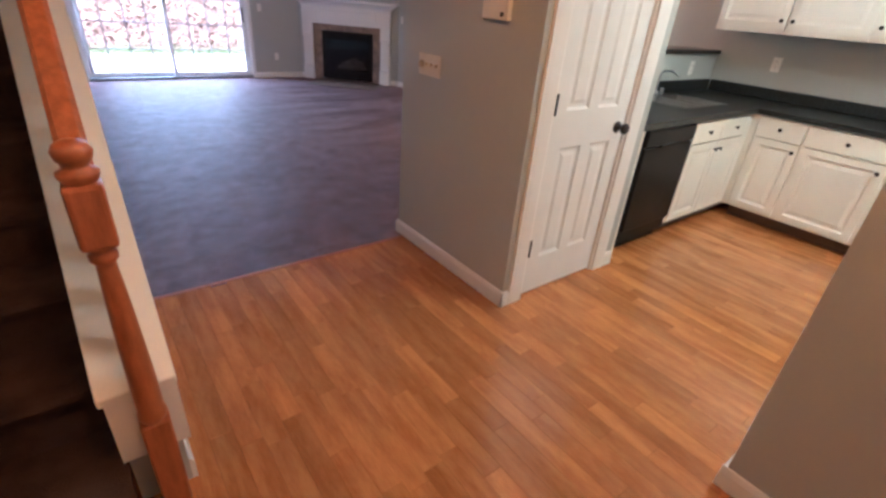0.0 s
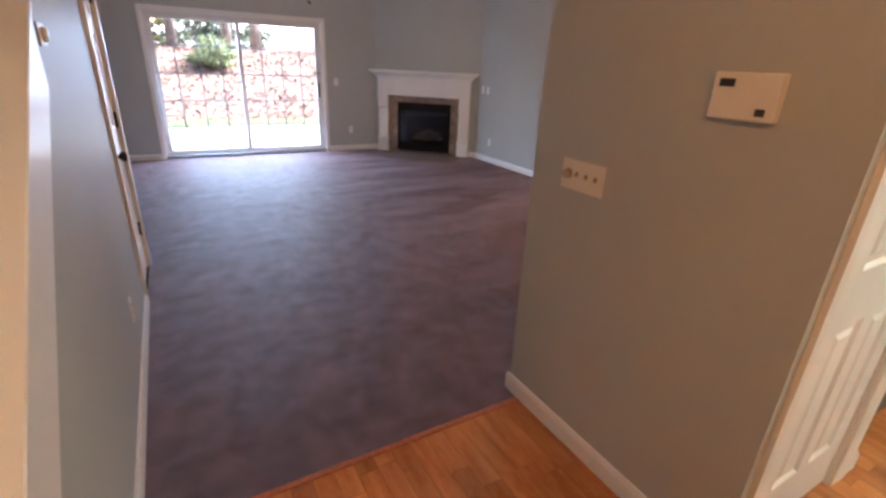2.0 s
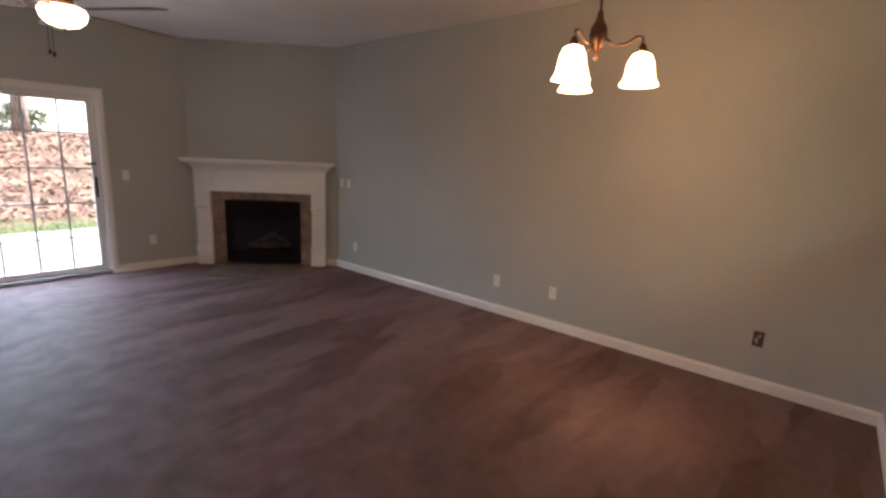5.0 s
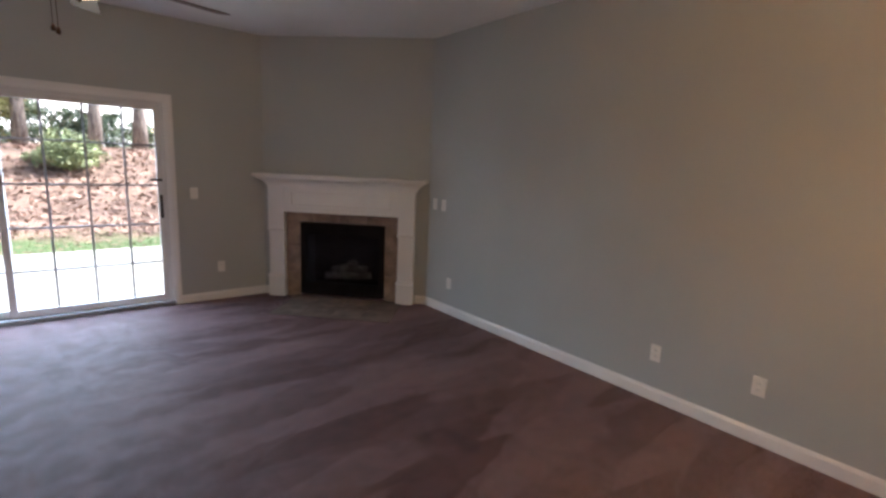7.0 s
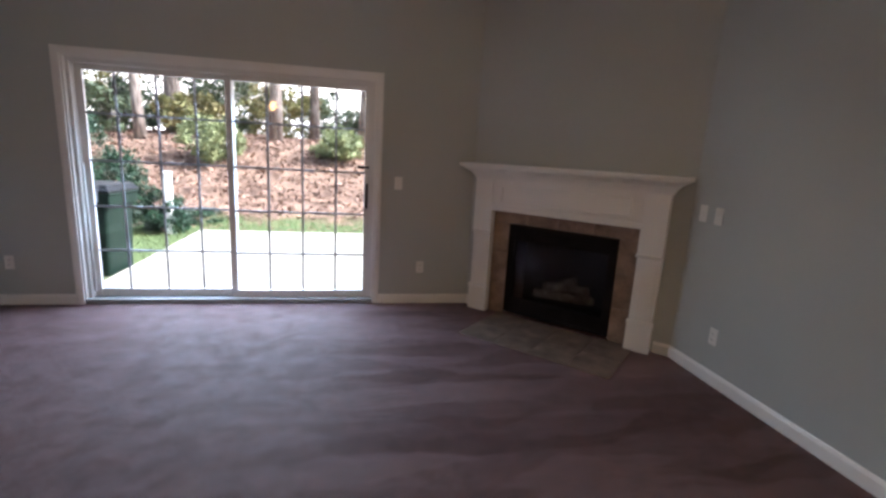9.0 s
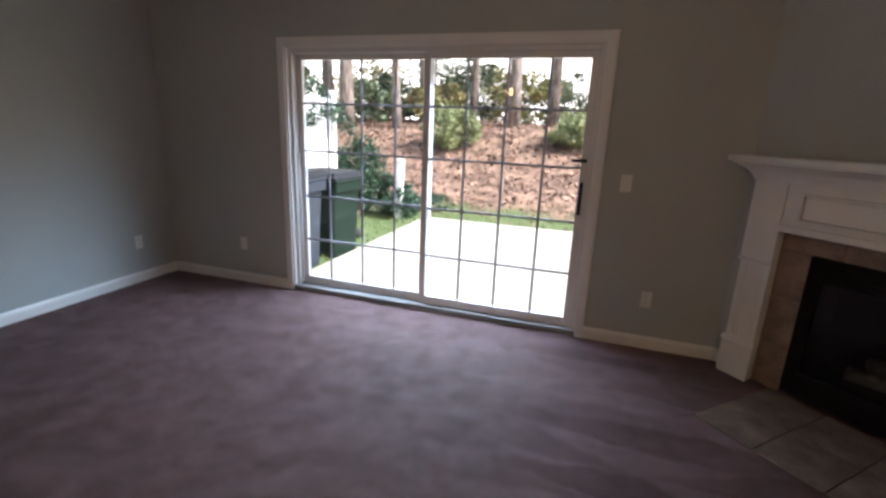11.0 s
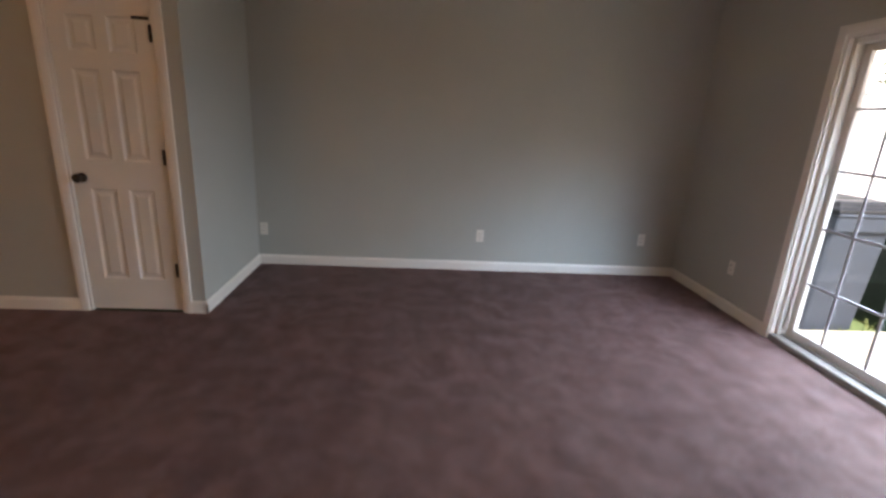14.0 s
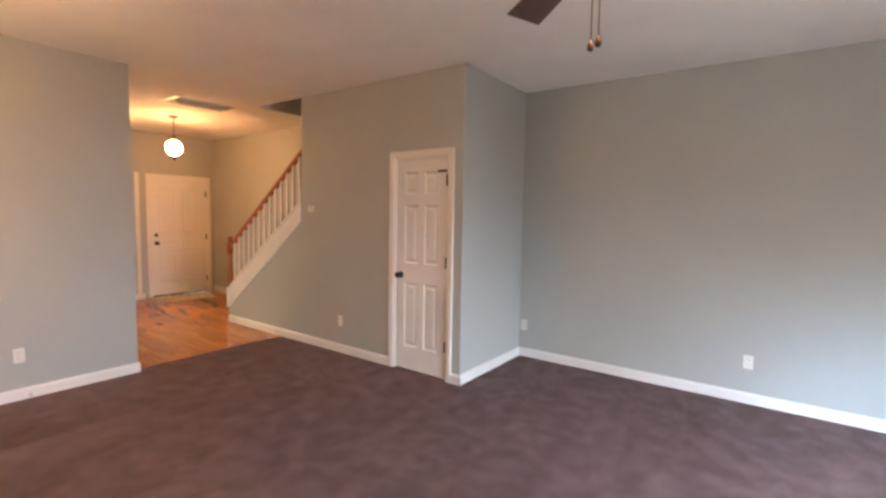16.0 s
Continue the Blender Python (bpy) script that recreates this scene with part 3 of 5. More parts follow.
# ---- sliding glass door ----
def slider():
    m = FACE_SOUTH(SD_X0, Y_BACK)
    w, h = SD_X1 - SD_X0, SD_Z
    casing("door_casing_4", m, w, h)
    d = thing("door_4", "white vinyl sliding glass door with grilles, closed", "sliding door", m)
    d["kind"] = "structure"
    fr = 0.042
    part("frame_side", box(0.014, 0.03, 0.045, fr, 0.13, h - 0.014, 0.003), VINYL, d)
    part("frame_side", box(w - fr, 0.03, 0.045, w - 0.014, 0.13, h - 0.014, 0.003), VINYL, d)
    part("frame_head", box(fr, 0.03, h - 0.05, w - fr, 0.13, h - 0.014, 0.003), VINYL, d)
    part("track_sill", box(0.001, -0.006, -0.01, w - 0.001, 0.155, 0.045, 0.006), SILL, d, "grey vinyl track sill")
    part("track_rail", box(fr, 0.06, 0.045, w - fr, 0.066, 0.058), STEEL, d, "metal track rail")
    half = 1.447 - SD_X0
    for x0, x1, y0, xs in ((fr, half + 0.02, 0.09, (0.565, 0.872, 1.165)), (half - 0.035, w - fr, 0.045, (1.745, 2.035, 2.325))):
        sash = part("sash", box(x0, y0, 0.046, x0 + 0.052, y0 + 0.035, h - 0.05, 0.003), VINYL, d)
        part("sash_stile", box(x1 - 0.052, y0, 0.046, x1, y0 + 0.035, h - 0.05, 0.003), VINYL, sash)
        part("sash_rail", box(x0 + 0.052, y0, 0.046, x1 - 0.052, y0 + 0.035, 0.115, 0.003), VINYL, sash)
        part("sash_rail", box(x0 + 0.052, y0, h - 0.095, x1 - 0.052, y0 + 0.035, h - 0.05, 0.003), VINYL, sash)
        pane = part("pane", box(x0 + 0.05, y0 + 0.015, 0.11, x1 - 0.05, y0 + 0.020, h - 0.09), GLASS, sash, "clear glass pane")
        pane.visible_shadow = False
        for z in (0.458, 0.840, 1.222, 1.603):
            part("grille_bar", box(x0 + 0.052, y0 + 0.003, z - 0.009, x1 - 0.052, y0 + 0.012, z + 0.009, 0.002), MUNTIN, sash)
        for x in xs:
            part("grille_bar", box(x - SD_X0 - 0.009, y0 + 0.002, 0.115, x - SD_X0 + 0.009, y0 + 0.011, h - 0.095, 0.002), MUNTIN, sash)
    hx = w - fr - 0.030
    hb = box(hx - 0.012, 0.012, 0.90, hx + 0.012, 0.024, 1.13, 0.004)
    box(hx - 0.009, 0.024, 0.905, hx + 0.009, 0.046, 0.935, bm=hb)
    box(hx - 0.009, 0.024, 1.095, hx + 0.009, 0.046, 1.125, bm=hb)
    part("pull_handle", hb, BLACK, d, "black pull handle")
    part("foot_lock", box(hx - 0.085, 0.028, 1.262, hx + 0.02, 0.048, 1.285, 0.004), BLACK, d, "black sash lock bar")
    # security bar leaning in the fixed side's track
    part("security_bar", tube([(0.058, 0.06, 0.10), (0.050, 0.07, 1.20)], 0.011, 10), VINYL, d, "white security bar standing on end", True)


slider()


# ---- stairs ----
RISE, RUN, Y_STEP = 0.187, 0.262, 1.17
stairs = structure("stairs", prism([(Y_STEP, 0), (Y_ALCOVE - T, 0), (Y_ALCOVE - T, 0.9), (Y_STEP + 0.5, 0.02)], XS0 - X_LEFT - 0.04, "x", X_LEFT + 0.02), material("stair_carcass", (0.25, 0.18, 0.12), 0.8), "straight flight of brown carpeted stairs")
for i in range(14):
    y0 = Y_STEP + i * RUN
    z1 = (i + 1) * RISE
    out = [(y0 - 0.025, z1 - 0.03), (y0 - 0.03, z1 - 0.014), (y0 - 0.02, z1 - 0.002), (y0, z1), (y0 + RUN + 0.01, z1), (y0 + RUN + 0.01, z1 - 0.05), (y0 + 0.012, z1 - 0.05), (y0 + 0.012, max(0.0, z1 - RISE - 0.01)), (y0, max(0.0, z1 - RISE - 0.01)), (y0 - 0.002, z1 - 0.035)]
    part("step", prism(out, XS0 - X_LEFT - 0.002, "x", X_LEFT + 0.001), STAIR_CARPET, stairs)
Y1 = 2.865
bm = prism([(KNEE - 0.02, cap_z(KNEE - 0.02)), (Y1, cap_z(Y1)), (Y1, cap_z(Y1) + 0.03), (KNEE - 0.02, cap_z(KNEE - 0.02) + 0.03)], STAIR_T + 0.05, "x", XS0 - 0.025, 0.004)
cap_trim = structure("trim_stair_cap", bm, TRIM, "white painted sloping cap on the knee wall")
structure("trim_stringer", prism([(KNEE - 0.012, 0.20), (KNEE - 0.012, cap_z(KNEE - 0.012)), (Y1, cap_z(Y1)), (Y1, cap_z(Y1) - 0.215), (KNEE + 0.03, 0.20)], 0.014, "x", X_STAIR), TRIM, "white painted stringer board under the cap")
structure("trim_stringer_end", box(XS0 - 0.012, KNEE - 0.014, 0.20, X_STAIR + 0.022, KNEE, cap_z(KNEE - 0.014)), TRIM, "white painted end board of the knee wall")
# skirt board on the stair side
structure("trim_stair_skirt", prism([(1.20, 0.0), (1.30, 0.0), (4.9, SLOPE * 3.6 - 0.15), (4.9, SLOPE * 3.6 + 0.3), (1.20, 0.32)], 0.012, "x", X_LEFT), TRIM, "white painted skirt board beside the steps")


def banister():
    b = thing("stair_banister", "red oak stair rail with turned newel and white balusters", "banister")
    nx, ny = -0.004, 1.222
    N = pose(nx, ny, 0)
    s = 0.038
    bm = box(nx - s, ny - s, 0.0, nx + s, ny + s, 0.36, 0.006)
    newel = part("newel_base", bm, RAIL, b, "square oak newel foot")
    prof = [(0.033, 0.36), (0.037, 0.37), (0.037, 0.385), (0.033, 0.40), (0.034, 0.44), (0.032, 0.54), (0.029, 0.66), (0.025, 0.78), (0.021, 0.86), (0.021, 0.872), (0.030, 0.882), (0.030, 0.897), (0.023, 0.907), (0.027, 0.917)]
    part("newel_shaft", lathe(prof, 24, N), RAIL, b, "turned oak newel shaft", True)
    part("newel_block", box(nx - s, ny - s, 0.915, nx + s, ny + s, 1.072, 0.012, seg=2), RAIL, b)
    part("newel_finial", lathe([(0.031, 1.07), (0.040, 1.085), (0.040, 1.095), (0.026, 1.103), (0.024, 1.110), (0.034, 1.122), (0.038, 1.138), (0.031, 1.153), (0.016, 1.162), (0, 1.164)], 24, N), RAIL, b, "turned oak ball finial", True)
    y0, z0, y1, z1 = ny + s - 0.004, 1.035, 2.88, 2.265
    prof = [(-0.018, -0.03), (0.018, -0.03), (0.024, -0.012), (0.031, 0.0), (0.031, 0.016), (0.02, 0.030), (-0.02, 0.030), (-0.031, 0.016), (-0.031, 0.0), (-0.024, -0.012)]
    bm = bmesh.new()
    ends = [[bm.verts.new((nx + a, y, z + c)) for a, c in prof] for y, z in ((y0, z0), (y1, z1))]
    k = len(prof)
    for i in range(k):
        bm.faces.new((ends[0][i], ends[0][(i + 1) % k], ends[1][(i + 1) % k], ends[1][i]))
    bm.faces.new(ends[0])
    bm.faces.new(ends[1][::-1])
    bmesh.ops.recalc_face_normals(bm, faces=bm.faces[:])
    part("handrail", bm, RAIL, b, "moulded oak handrail")
    y = 1.34
    while y < 2.84:
        zt, zb = z0 + (z1 - z0) * (y - y0) / (y1 - y0) - 0.02, cap_z(y) + 0.026
        bm = box(nx - 0.016, y - 0.016, zb - 0.008, nx + 0.016, y + 0.016, zt, 0.002)
        part("baluster", bm, TRIM, b)
        y += 0.118


banister()


# ---- fireplace ----
def fireplace():
    f = thing("fireplace", "white painted mantel with tan tile surround and black gas firebox", "fireplace", HM @ Matrix.Diagonal((1, 1, 0.962, 1)))
    # y points into the wall; the face of the wall is y = 0
    lo, hi, inner, th = -0.845, 0.785, 0.175, 0.085
    for x0, x1 in ((lo, lo + inner), (hi - inner, hi)):
        leg = part("pilaster", box(x0, -th, 0.0, x1, 0.0, 1.06, 0.003), TRIM, f)
        part("plinth_block", box(x0 - 0.008, -th - 0.014, 0.0, x1 + 0.008, -th, 0.235, 0.004), TRIM, leg)
        part("plinth_moulding", prism([(-th - 0.026, 0.235), (-th, 0.235), (-th, 0.262), (-th - 0.012, 0.258)], x1 - x0 + 0.024, "x", x0 - 0.012), TRIM, leg)
        part("collar_moulding", prism([(-th - 0.024, 0.80), (-th, 0.80), (-th, 0.775), (-th - 0.012, 0.78)], x1 - x0 + 0.02, "x", x0 - 0.010), TRIM, leg)
        part("head_block", box(x0 - 0.004, -th - 0.010, 0.80, x1 + 0.004, -th, 1.30, 0.003), TRIM, leg)
        c = (x0 + x1) / 2
        for i in range(5):
            xx = c + (i - 2) * 0.024
            part("flute", tube([(xx, -th - 0.001, 0.285), (xx, -th - 0.001, 0.755)], 0.0075, 8), TRIM, leg)
    part("frieze", box(lo, -th, 1.0, hi, 0.0, 1.32, 0.003), TRIM, f)
    X0, X1, Z0, Z1 = lo + 0.26, hi - 0.26, 1.075, 1.235
    part("frieze_panel", box(X0 + 0.016, -th - 0.008, Z0 + 0.016, X1 - 0.016, -th, Z1 - 0.016, 0.003), TRIM, f)
    for b_ in ((X0, Z0, X1, Z0 + 0.014), (X0, Z1 - 0.014, X1, Z1), (X0, Z0 + 0.014, X0 + 0.014, Z1 - 0.014), (X1 - 0.014, Z0 + 0.014, X1, Z1 - 0.014)):
        part("panel_moulding", box(b_[0], -th - 0.024, b_[1], b_[2], -th, b_[3], 0.003), TRIM, f)
    part("opening_moulding", box(lo + inner - 0.02, -th - 0.016, 1.0, hi - inner + 0.02, -th, 1.045, 0.005), TRIM, f)
    # crown under the shelf: a swept cove with returns
    cove = [(0.0, 1.285), (0.012, 1.285), (0.02, 1.31), (0.045, 1.345), (0.085, 1.372), (0.10, 1.38), (0.10, 1.392), (0.0, 1.392)]
    bm = bmesh.new()
    rows = []
    for o, z in cove:
        rows.append([bm.verts.new(v) for v in ((lo - o, 0.0, z), (lo - o, -th - o, z), (hi + o, -th - o, z), (hi + o, 0.0, z))])
    for a_, b_ in zip(rows, rows[1:]):
        for i in range(3):
            bm.faces.new((a_[i], a_[i + 1], b_[i + 1], b_[i]))
    bmesh.ops.recalc_face_normals(bm, faces=bm.faces[:])
    part("crown_moulding", bm, TRIM, f)
    part("mantel_shelf", box(lo - 0.125, -th - 0.125, 1.39, hi + 0.125, 0.0, 1.425, 0.006, seg=2), TRIM, f)
    # tile surround: a column on each side and a row above
    backing = part("surround_backing", box(lo + inner, -0.014, 0.0, -0.515, 0.0, 1.0), GROUT, f)
    box_r = part("surround_backing", box(0.46, -0.014, 0.0, hi - inner, 0.0, 1.0), GROUT, f)
    box_t = part("surround_backing", box(-0.515, -0.014, 0.895, 0.46, 0.0, 1.0), GROUT, f)
    for x0, x1, p_ in ((lo + inner, -0.508, backing), (0.453, hi - inner, box_r)):
        z = 0.0
        while z < 0.88:
            part("tile", box(x0 + 0.002, -0.024, z + 0.002, x1, -0.014, min(z + 0.298, 0.886), 0.002), TILE, p_)
            z += 0.30
    x = lo + inner
    while x < hi - inner - 0.02:
        part("tile", box(x + 0.002, -0.024, 0.890, min(x + 0.303, hi - inner), -0.014, 0.998, 0.002), TILE, box_t)
        x += 0.305
    # firebox
    fb = part("firebox", box(-0.505, 0.35, 0.03, 0.45, 0.37, 0.88), FIREBOX, f, "black metal gas firebox")
    for b_ in ((-0.505, 0.0, 0.03, -0.485, 0.35, 0.88), (0.43, 0.0, 0.03, 0.45, 0.35, 0.88), (-0.485, 0.0, 0.86, 0.43, 0.35, 0.88), (-0.485, 0.0, 0.03, 0.43, 0.35, 0.06)):
        part("firebox_side", box(*b_), FIREBOX, fb)
    part("face_frame", box(-0.507, -0.03, 0.03, -0.44, 0.0, 0.885, 0.003), FIREBOX, fb)
    part("face_frame", box(0.385, -0.03, 0.03, 0.452, 0.0, 0.885, 0.003), FIREBOX, fb)
    part("face_frame", box(-0.44, -0.03, 0.745, 0.385, 0.0, 0.885, 0.003), FIREBOX, fb)
    part("face_frame", box(-0.44, -0.03, 0.03, 0.385, 0.0, 0.185, 0.003), FIREBOX, fb)
    for k in range(4):
        part("louvre", box(-0.42, -0.036, 0.055 + k * 0.030, 0.365, -0.028, 0.070 + k * 0.030, 0.002), FIREBOX, fb)
        part("louvre", box(-0.42, -0.036, 0.765 + k * 0.028, 0.365, -0.028, 0.778 + k * 0.028, 0.002), FIREBOX, fb)
    gl = part("fire_glass", box(-0.44, -0.012, 0.185, 0.385, -0.008, 0.745), DARK_GLASS, fb, "smoked fireplace glass")
    gl.visible_shadow = False
    rnd = random.Random(4)
    for x0, y0, z0, x1, y1, z1, r in ((-0.27, 0.12, 0.24, 0.26, 0.16, 0.25, 0.042), (-0.22, 0.22, 0.29, 0.20, 0.18, 0.33, 0.04), (-0.14, 0.10, 0.30, 0.06, 0.24, 0.40, 0.032), (0.20, 0.10, 0.28, 0.02, 0.22, 0.38, 0.03)):
        pts = [(x0 + (x1 - x0) * k / 6, y0 + (y1 - y0) * k / 6, z0 + (z1 - z0) * k / 6 + rnd.uniform(-0.008, 0.008)) for k in range(7)]
        part("log", tube(pts, [r * rnd.uniform(0.85, 1.1) for _ in pts], 10), LOG, fb, "grey ceramic gas log", True)
    part("grate", box(-0.30, 0.08, 0.19, 0.30, 0.26, 0.205), FIREBOX, fb)


fireplace()
hearth = structure("floor_hearth", box(-0.56, -0.72, -0.03, 0.67, -0.026, -0.001), GROUT, "tan tile hearth set flush with the carpet")
hearth.data.transform(HM)
for i in range(4):
    for j in range(2):
        w_ = 1.23 / 4
        ob = part("hearth_tile", box(-0.56 + i * w_ + 0.002, -0.72 + j * 0.347 + 0.002, -0.001, -0.56 + (i + 1) * w_ - 0.002, -0.72 + (j + 1) * 0.347 - 0.002, 0.006, 0.002), HEARTH_TILE, hearth)
        ob.data.transform(HM)


# ---- wall plates ----
def outlet_mesh():
    return mesh_of(box(-0.036, -0.006, -0.058, 0.036, 0.0, 0.058, 0.003), "plate", PLASTIC)


def duplex_socket(parent, z):
    part("socket", lathe([(0, 0), (0.017, 0), (0.016, 0.003), (0, 0.003)], 14, pose(0, -0.006, z, 90)), PLASTIC, parent)
    for dx in (-0.006, 0.006):
        part("slot", box(dx - 0.0012, -0.0098, z - 0.004, dx + 0.0012, -0.0088, z + 0.006), SLOT, parent)


def make_outlet(m):
    o = thing("wall_outlet", "white duplex wall outlet", "outlet", m, "outlets round the living room")
    shared("plate", outlet_mesh(), o)
    duplex_socket(o, 0.02)
    duplex_socket(o, -0.02)
    return o


spots = [FACE_WEST(X_RIGHT, 5.212, 0.335), FACE_WEST(X_RIGHT, 4.60, 0.345), FACE_WEST(X_RIGHT, 7.42, 0.325), FACE_SOUTH(3.118, Y_BACK, 0.36), FACE_SOUTH(-0.283, Y_BACK, 0.365),
         FACE_EAST(X_LEFT, 7.166, 0.345), FACE_EAST(X_LEFT, 8.76, 0.362), FACE_EAST(X_LEFT, 5.135, 0.34), FACE_EAST(X_STAIR, 3.514, 0.345), FACE_NORTH(2.481, Y_SPLIT, 0.355)]
first = make_outlet(spots[0])
for m in spots[1:]:
    copy_thing(first, m)


def make_switch(m, gang, label, mat=PLASTIC, dimmer=False):
    s = thing("light_switch", label, "switch", m)
    w_ = 0.036 + 0.023 * (gang - 1)
    part("plate", box(-w_, -0.006, -0.058, w_, 0, 0.058, 0.003), mat, s)
    for g_ in range(gang):
        x = (g_ - (gang - 1) / 2) * 0.046
        if dimmer and g_ == 0:
            part("dimmer_knob", lathe([(0, 0), (0.020, 0), (0.019, 0.012), (0.016, 0.018), (0, 0.018)], 18, pose(x, -0.006, 0, 90)), AGED, s, "tan round dimmer knob", True)
        else:
            part("toggle", box(x - 0.005, -0.018, -0.004, x + 0.005, -0.005, 0.012, 0.002), AGED if dimmer else mat, s)
    return s


make_switch(FACE_SOUTH(2.886, Y_BACK, 1.147), 1, "white single light switch beside the sliding door")
make_switch(FACE_WEST(X_RIGHT, 7.70, 1.130), 1, "white single switch beside the fireplace")
make_switch(FACE_WEST(X_RIGHT, 7.556, 1.127), 1, "white single switch on the long wall")
make_switch(FACE_WEST(BLK_X0, 2.264, 1.150), 4, "ivory four-gang switch plate with a dimmer", IVORY, True)


def thermostat():
    t = thing("thermostat", "ivory wall thermostat with a small display", "thermostat", FACE_WEST(BLK_X0, 1.753, 1.472))
    part("case", box(-0.085, -0.028, -0.058, 0.085, 0, 0.058, 0.005, seg=2), IVORY, t)
    part("display", box(-0.068, -0.0295, 0.022, -0.028, -0.027, 0.042, 0.001), SLOT, t, "dark display")
    part("button_pad", box(0.038, -0.0295, -0.044, 0.062, -0.027, -0.026, 0.001), SLOT, t, "dark buttons")


thermostat()


def cover_plate(name, label, m, r, h):
    o = thing(name, label, "fitting", m)
    part("body", lathe([(0, 0), (r, 0), (r, h * 0.7), (r * 0.8, h), (0, h)], 20, pose(0, 0, 0, 90)), PLASTIC, o, "", True)
    return o


dial = cover_plate("wall_thermostat_dial", "small white square control on the stair wall", FACE_EAST(X_STAIR, 3.03, 1.552), 0.022, 0.02)
part("back_plate", box(-0.05, -0.006, -0.035, 0.05, 0, 0.035, 0.003), PLASTIC, dial)
# open cable box low on the long wall
jack = thing("cable_box", "open electrical box with white cable end", "cable box", FACE_WEST(X_RIGHT, 3.02, 0.372))
bm = bmesh.new()
for b_ in ((-0.032, -0.002, -0.055, -0.026, 0.0, 0.055), (0.026, -0.002, -0.055, 0.032, 0.0, 0.055), (-0.026, -0.002, 0.049, 0.026, 0.0, 0.055), (-0.026, -0.002, -0.055, 0.026, 0.0, -0.049)):
    box(*b_, bm=bm)
part("box_rim", bm, SLOT, jack)
# no recess is cut: a flat dark sheet paints the shaded depth
part("box_depth_shade", box(-0.026, -0.001, -0.049, 0.026, 0.0, 0.049), BLADE, jack, "flat dark sheet painted as the shaded box depth")
part("cable_end", tube([(-0.004, -0.001, -0.03), (-0.012, -0.014, -0.005), (0.002, -0.018, 0.02), (0.010, -0.006, 0.032)], 0.007, 8), PLASTIC, jack, "white cable end", True)
stop = thing("door_stop", "small brass pipe stub at the baseboard", "pipe", pose(2.42, Y_SPLIT + 0.015, 0.03))
part("stub", tube([(0, 0, 0), (0, 0.05, 0.0)], 0.012, 10), PLASTIC, stop)
part("collar", lathe([(0, 0), (0.02, 0), (0.02, 0.01), (0, 0.01)], 12, pose(0, 0.0, 0, -90)), PLASTIC, stop)


# ---- lights ----
def pendant():
    p = thing("pendant_light", "lit bronze pendant with a round alabaster globe", "pendant light", pose(0.35, 0.45, 0))
    part("canopy", lathe([(0, H), (0.065, H), (0.062, H - 0.012), (0.03, H - 0.028), (0.008, H - 0.034), (0, H - 0.034)], 24), BRONZE, p, "", True)
    z = H - 0.034
    k = 0
    while z > 2.53:
        ring = [(0.009 * math.cos(a_ * math.pi / 5) if k % 2 else 0, 0 if k % 2 else 0.009 * math.cos(a_ * math.pi / 5), z - 0.016 + 0.016 * math.sin(a_ * math.pi / 5)) for a_ in range(11)]
        part("chain_link", tube(ring, 0.0022, 6), BRONZE, p)
        z -= 0.026
        k += 1
    part("socket_cap", lathe([(0, 2.54), (0.016, 2.54), (0.022, 2.51), (0.05, 2.475), (0.055, 2.46), (0, 2.46)], 20), BRONZE, p, "", True)
    part("globe", lathe([(0.045, 2.463), (0.075, 2.44), (0.098, 2.40), (0.103, 2.36), (0.091, 2.315), (0.063, 2.28), (0.03, 2.262), (0, 2.258)], 28), GLOBE, p, "lit alabaster glass globe", True)
    part("finial", lathe([(0, 2.26), (0.022, 2.258), (0.026, 2.245), (0.012, 2.232), (0.016, 2.218), (0.008, 2.195), (0, 2.19)], 16), BRONZE, p, "", True)


pendant()


def chandelier():
    c = thing("chandelier", "bronze chandelier with lit bell glass shades", "chandelier", pose(3.555, 3.825, -0.005))
    part("canopy", lathe([(0, H + 0.005), (0.06, H + 0.005), (0.055, H - 0.015), (0.012, H - 0.03), (0, H - 0.03)], 20), BRONZE, c, "", True)
    part("stem", tube([(0, 0, H - 0.02), (0, 0, 2.26)], 0.007, 10), BRONZE, c)
    part("hub", lathe([(0, 2.30), (0.014, 2.29), (0.02, 2.25), (0.042, 2.21), (0.046, 2.17), (0.025, 2.12), (0.012, 2.09), (0.018, 2.07), (0, 2.05)], 20), BRONZE, c, "", True)
    for ang in (174, 50, -68):
        d = Vector((math.cos(radians(ang)), math.sin(radians(ang)), 0))
        pts = [d * r + Vector((0, 0, z)) for r, z in ((0.03, 2.17), (0.08, 2.125), (0.14, 2.13), (0.19, 2.165), (0.215, 2.16), (0.22, 2.11))]
        arm = part("arm", tube(pts, 0.008, 8), BRONZE, c, "curved bronze arm", True)
        M = Matrix.Translation(d * 0.22)
        part("socket_cup", lathe([(0, 2.13), (0.012, 2.13), (0.022, 2.10), (0.026, 2.075), (0, 2.075)], 16, M), BRONZE, arm, "", True)
        part("bell_shade", lathe([(0.024, 2.086), (0.044, 2.076), (0.060, 2.046), (0.068, 2.000), (0.075, 1.962), (0.091, 1.934), (0.094, 1.930), (0.090, 1.930), (0.071, 1.962), (0.063, 2.000), (0.054, 2.040), (0.032, 2.060), (0, 2.065)], 28, M), SHADE, arm, "lit frosted bell glass shade", True)


chandelier()


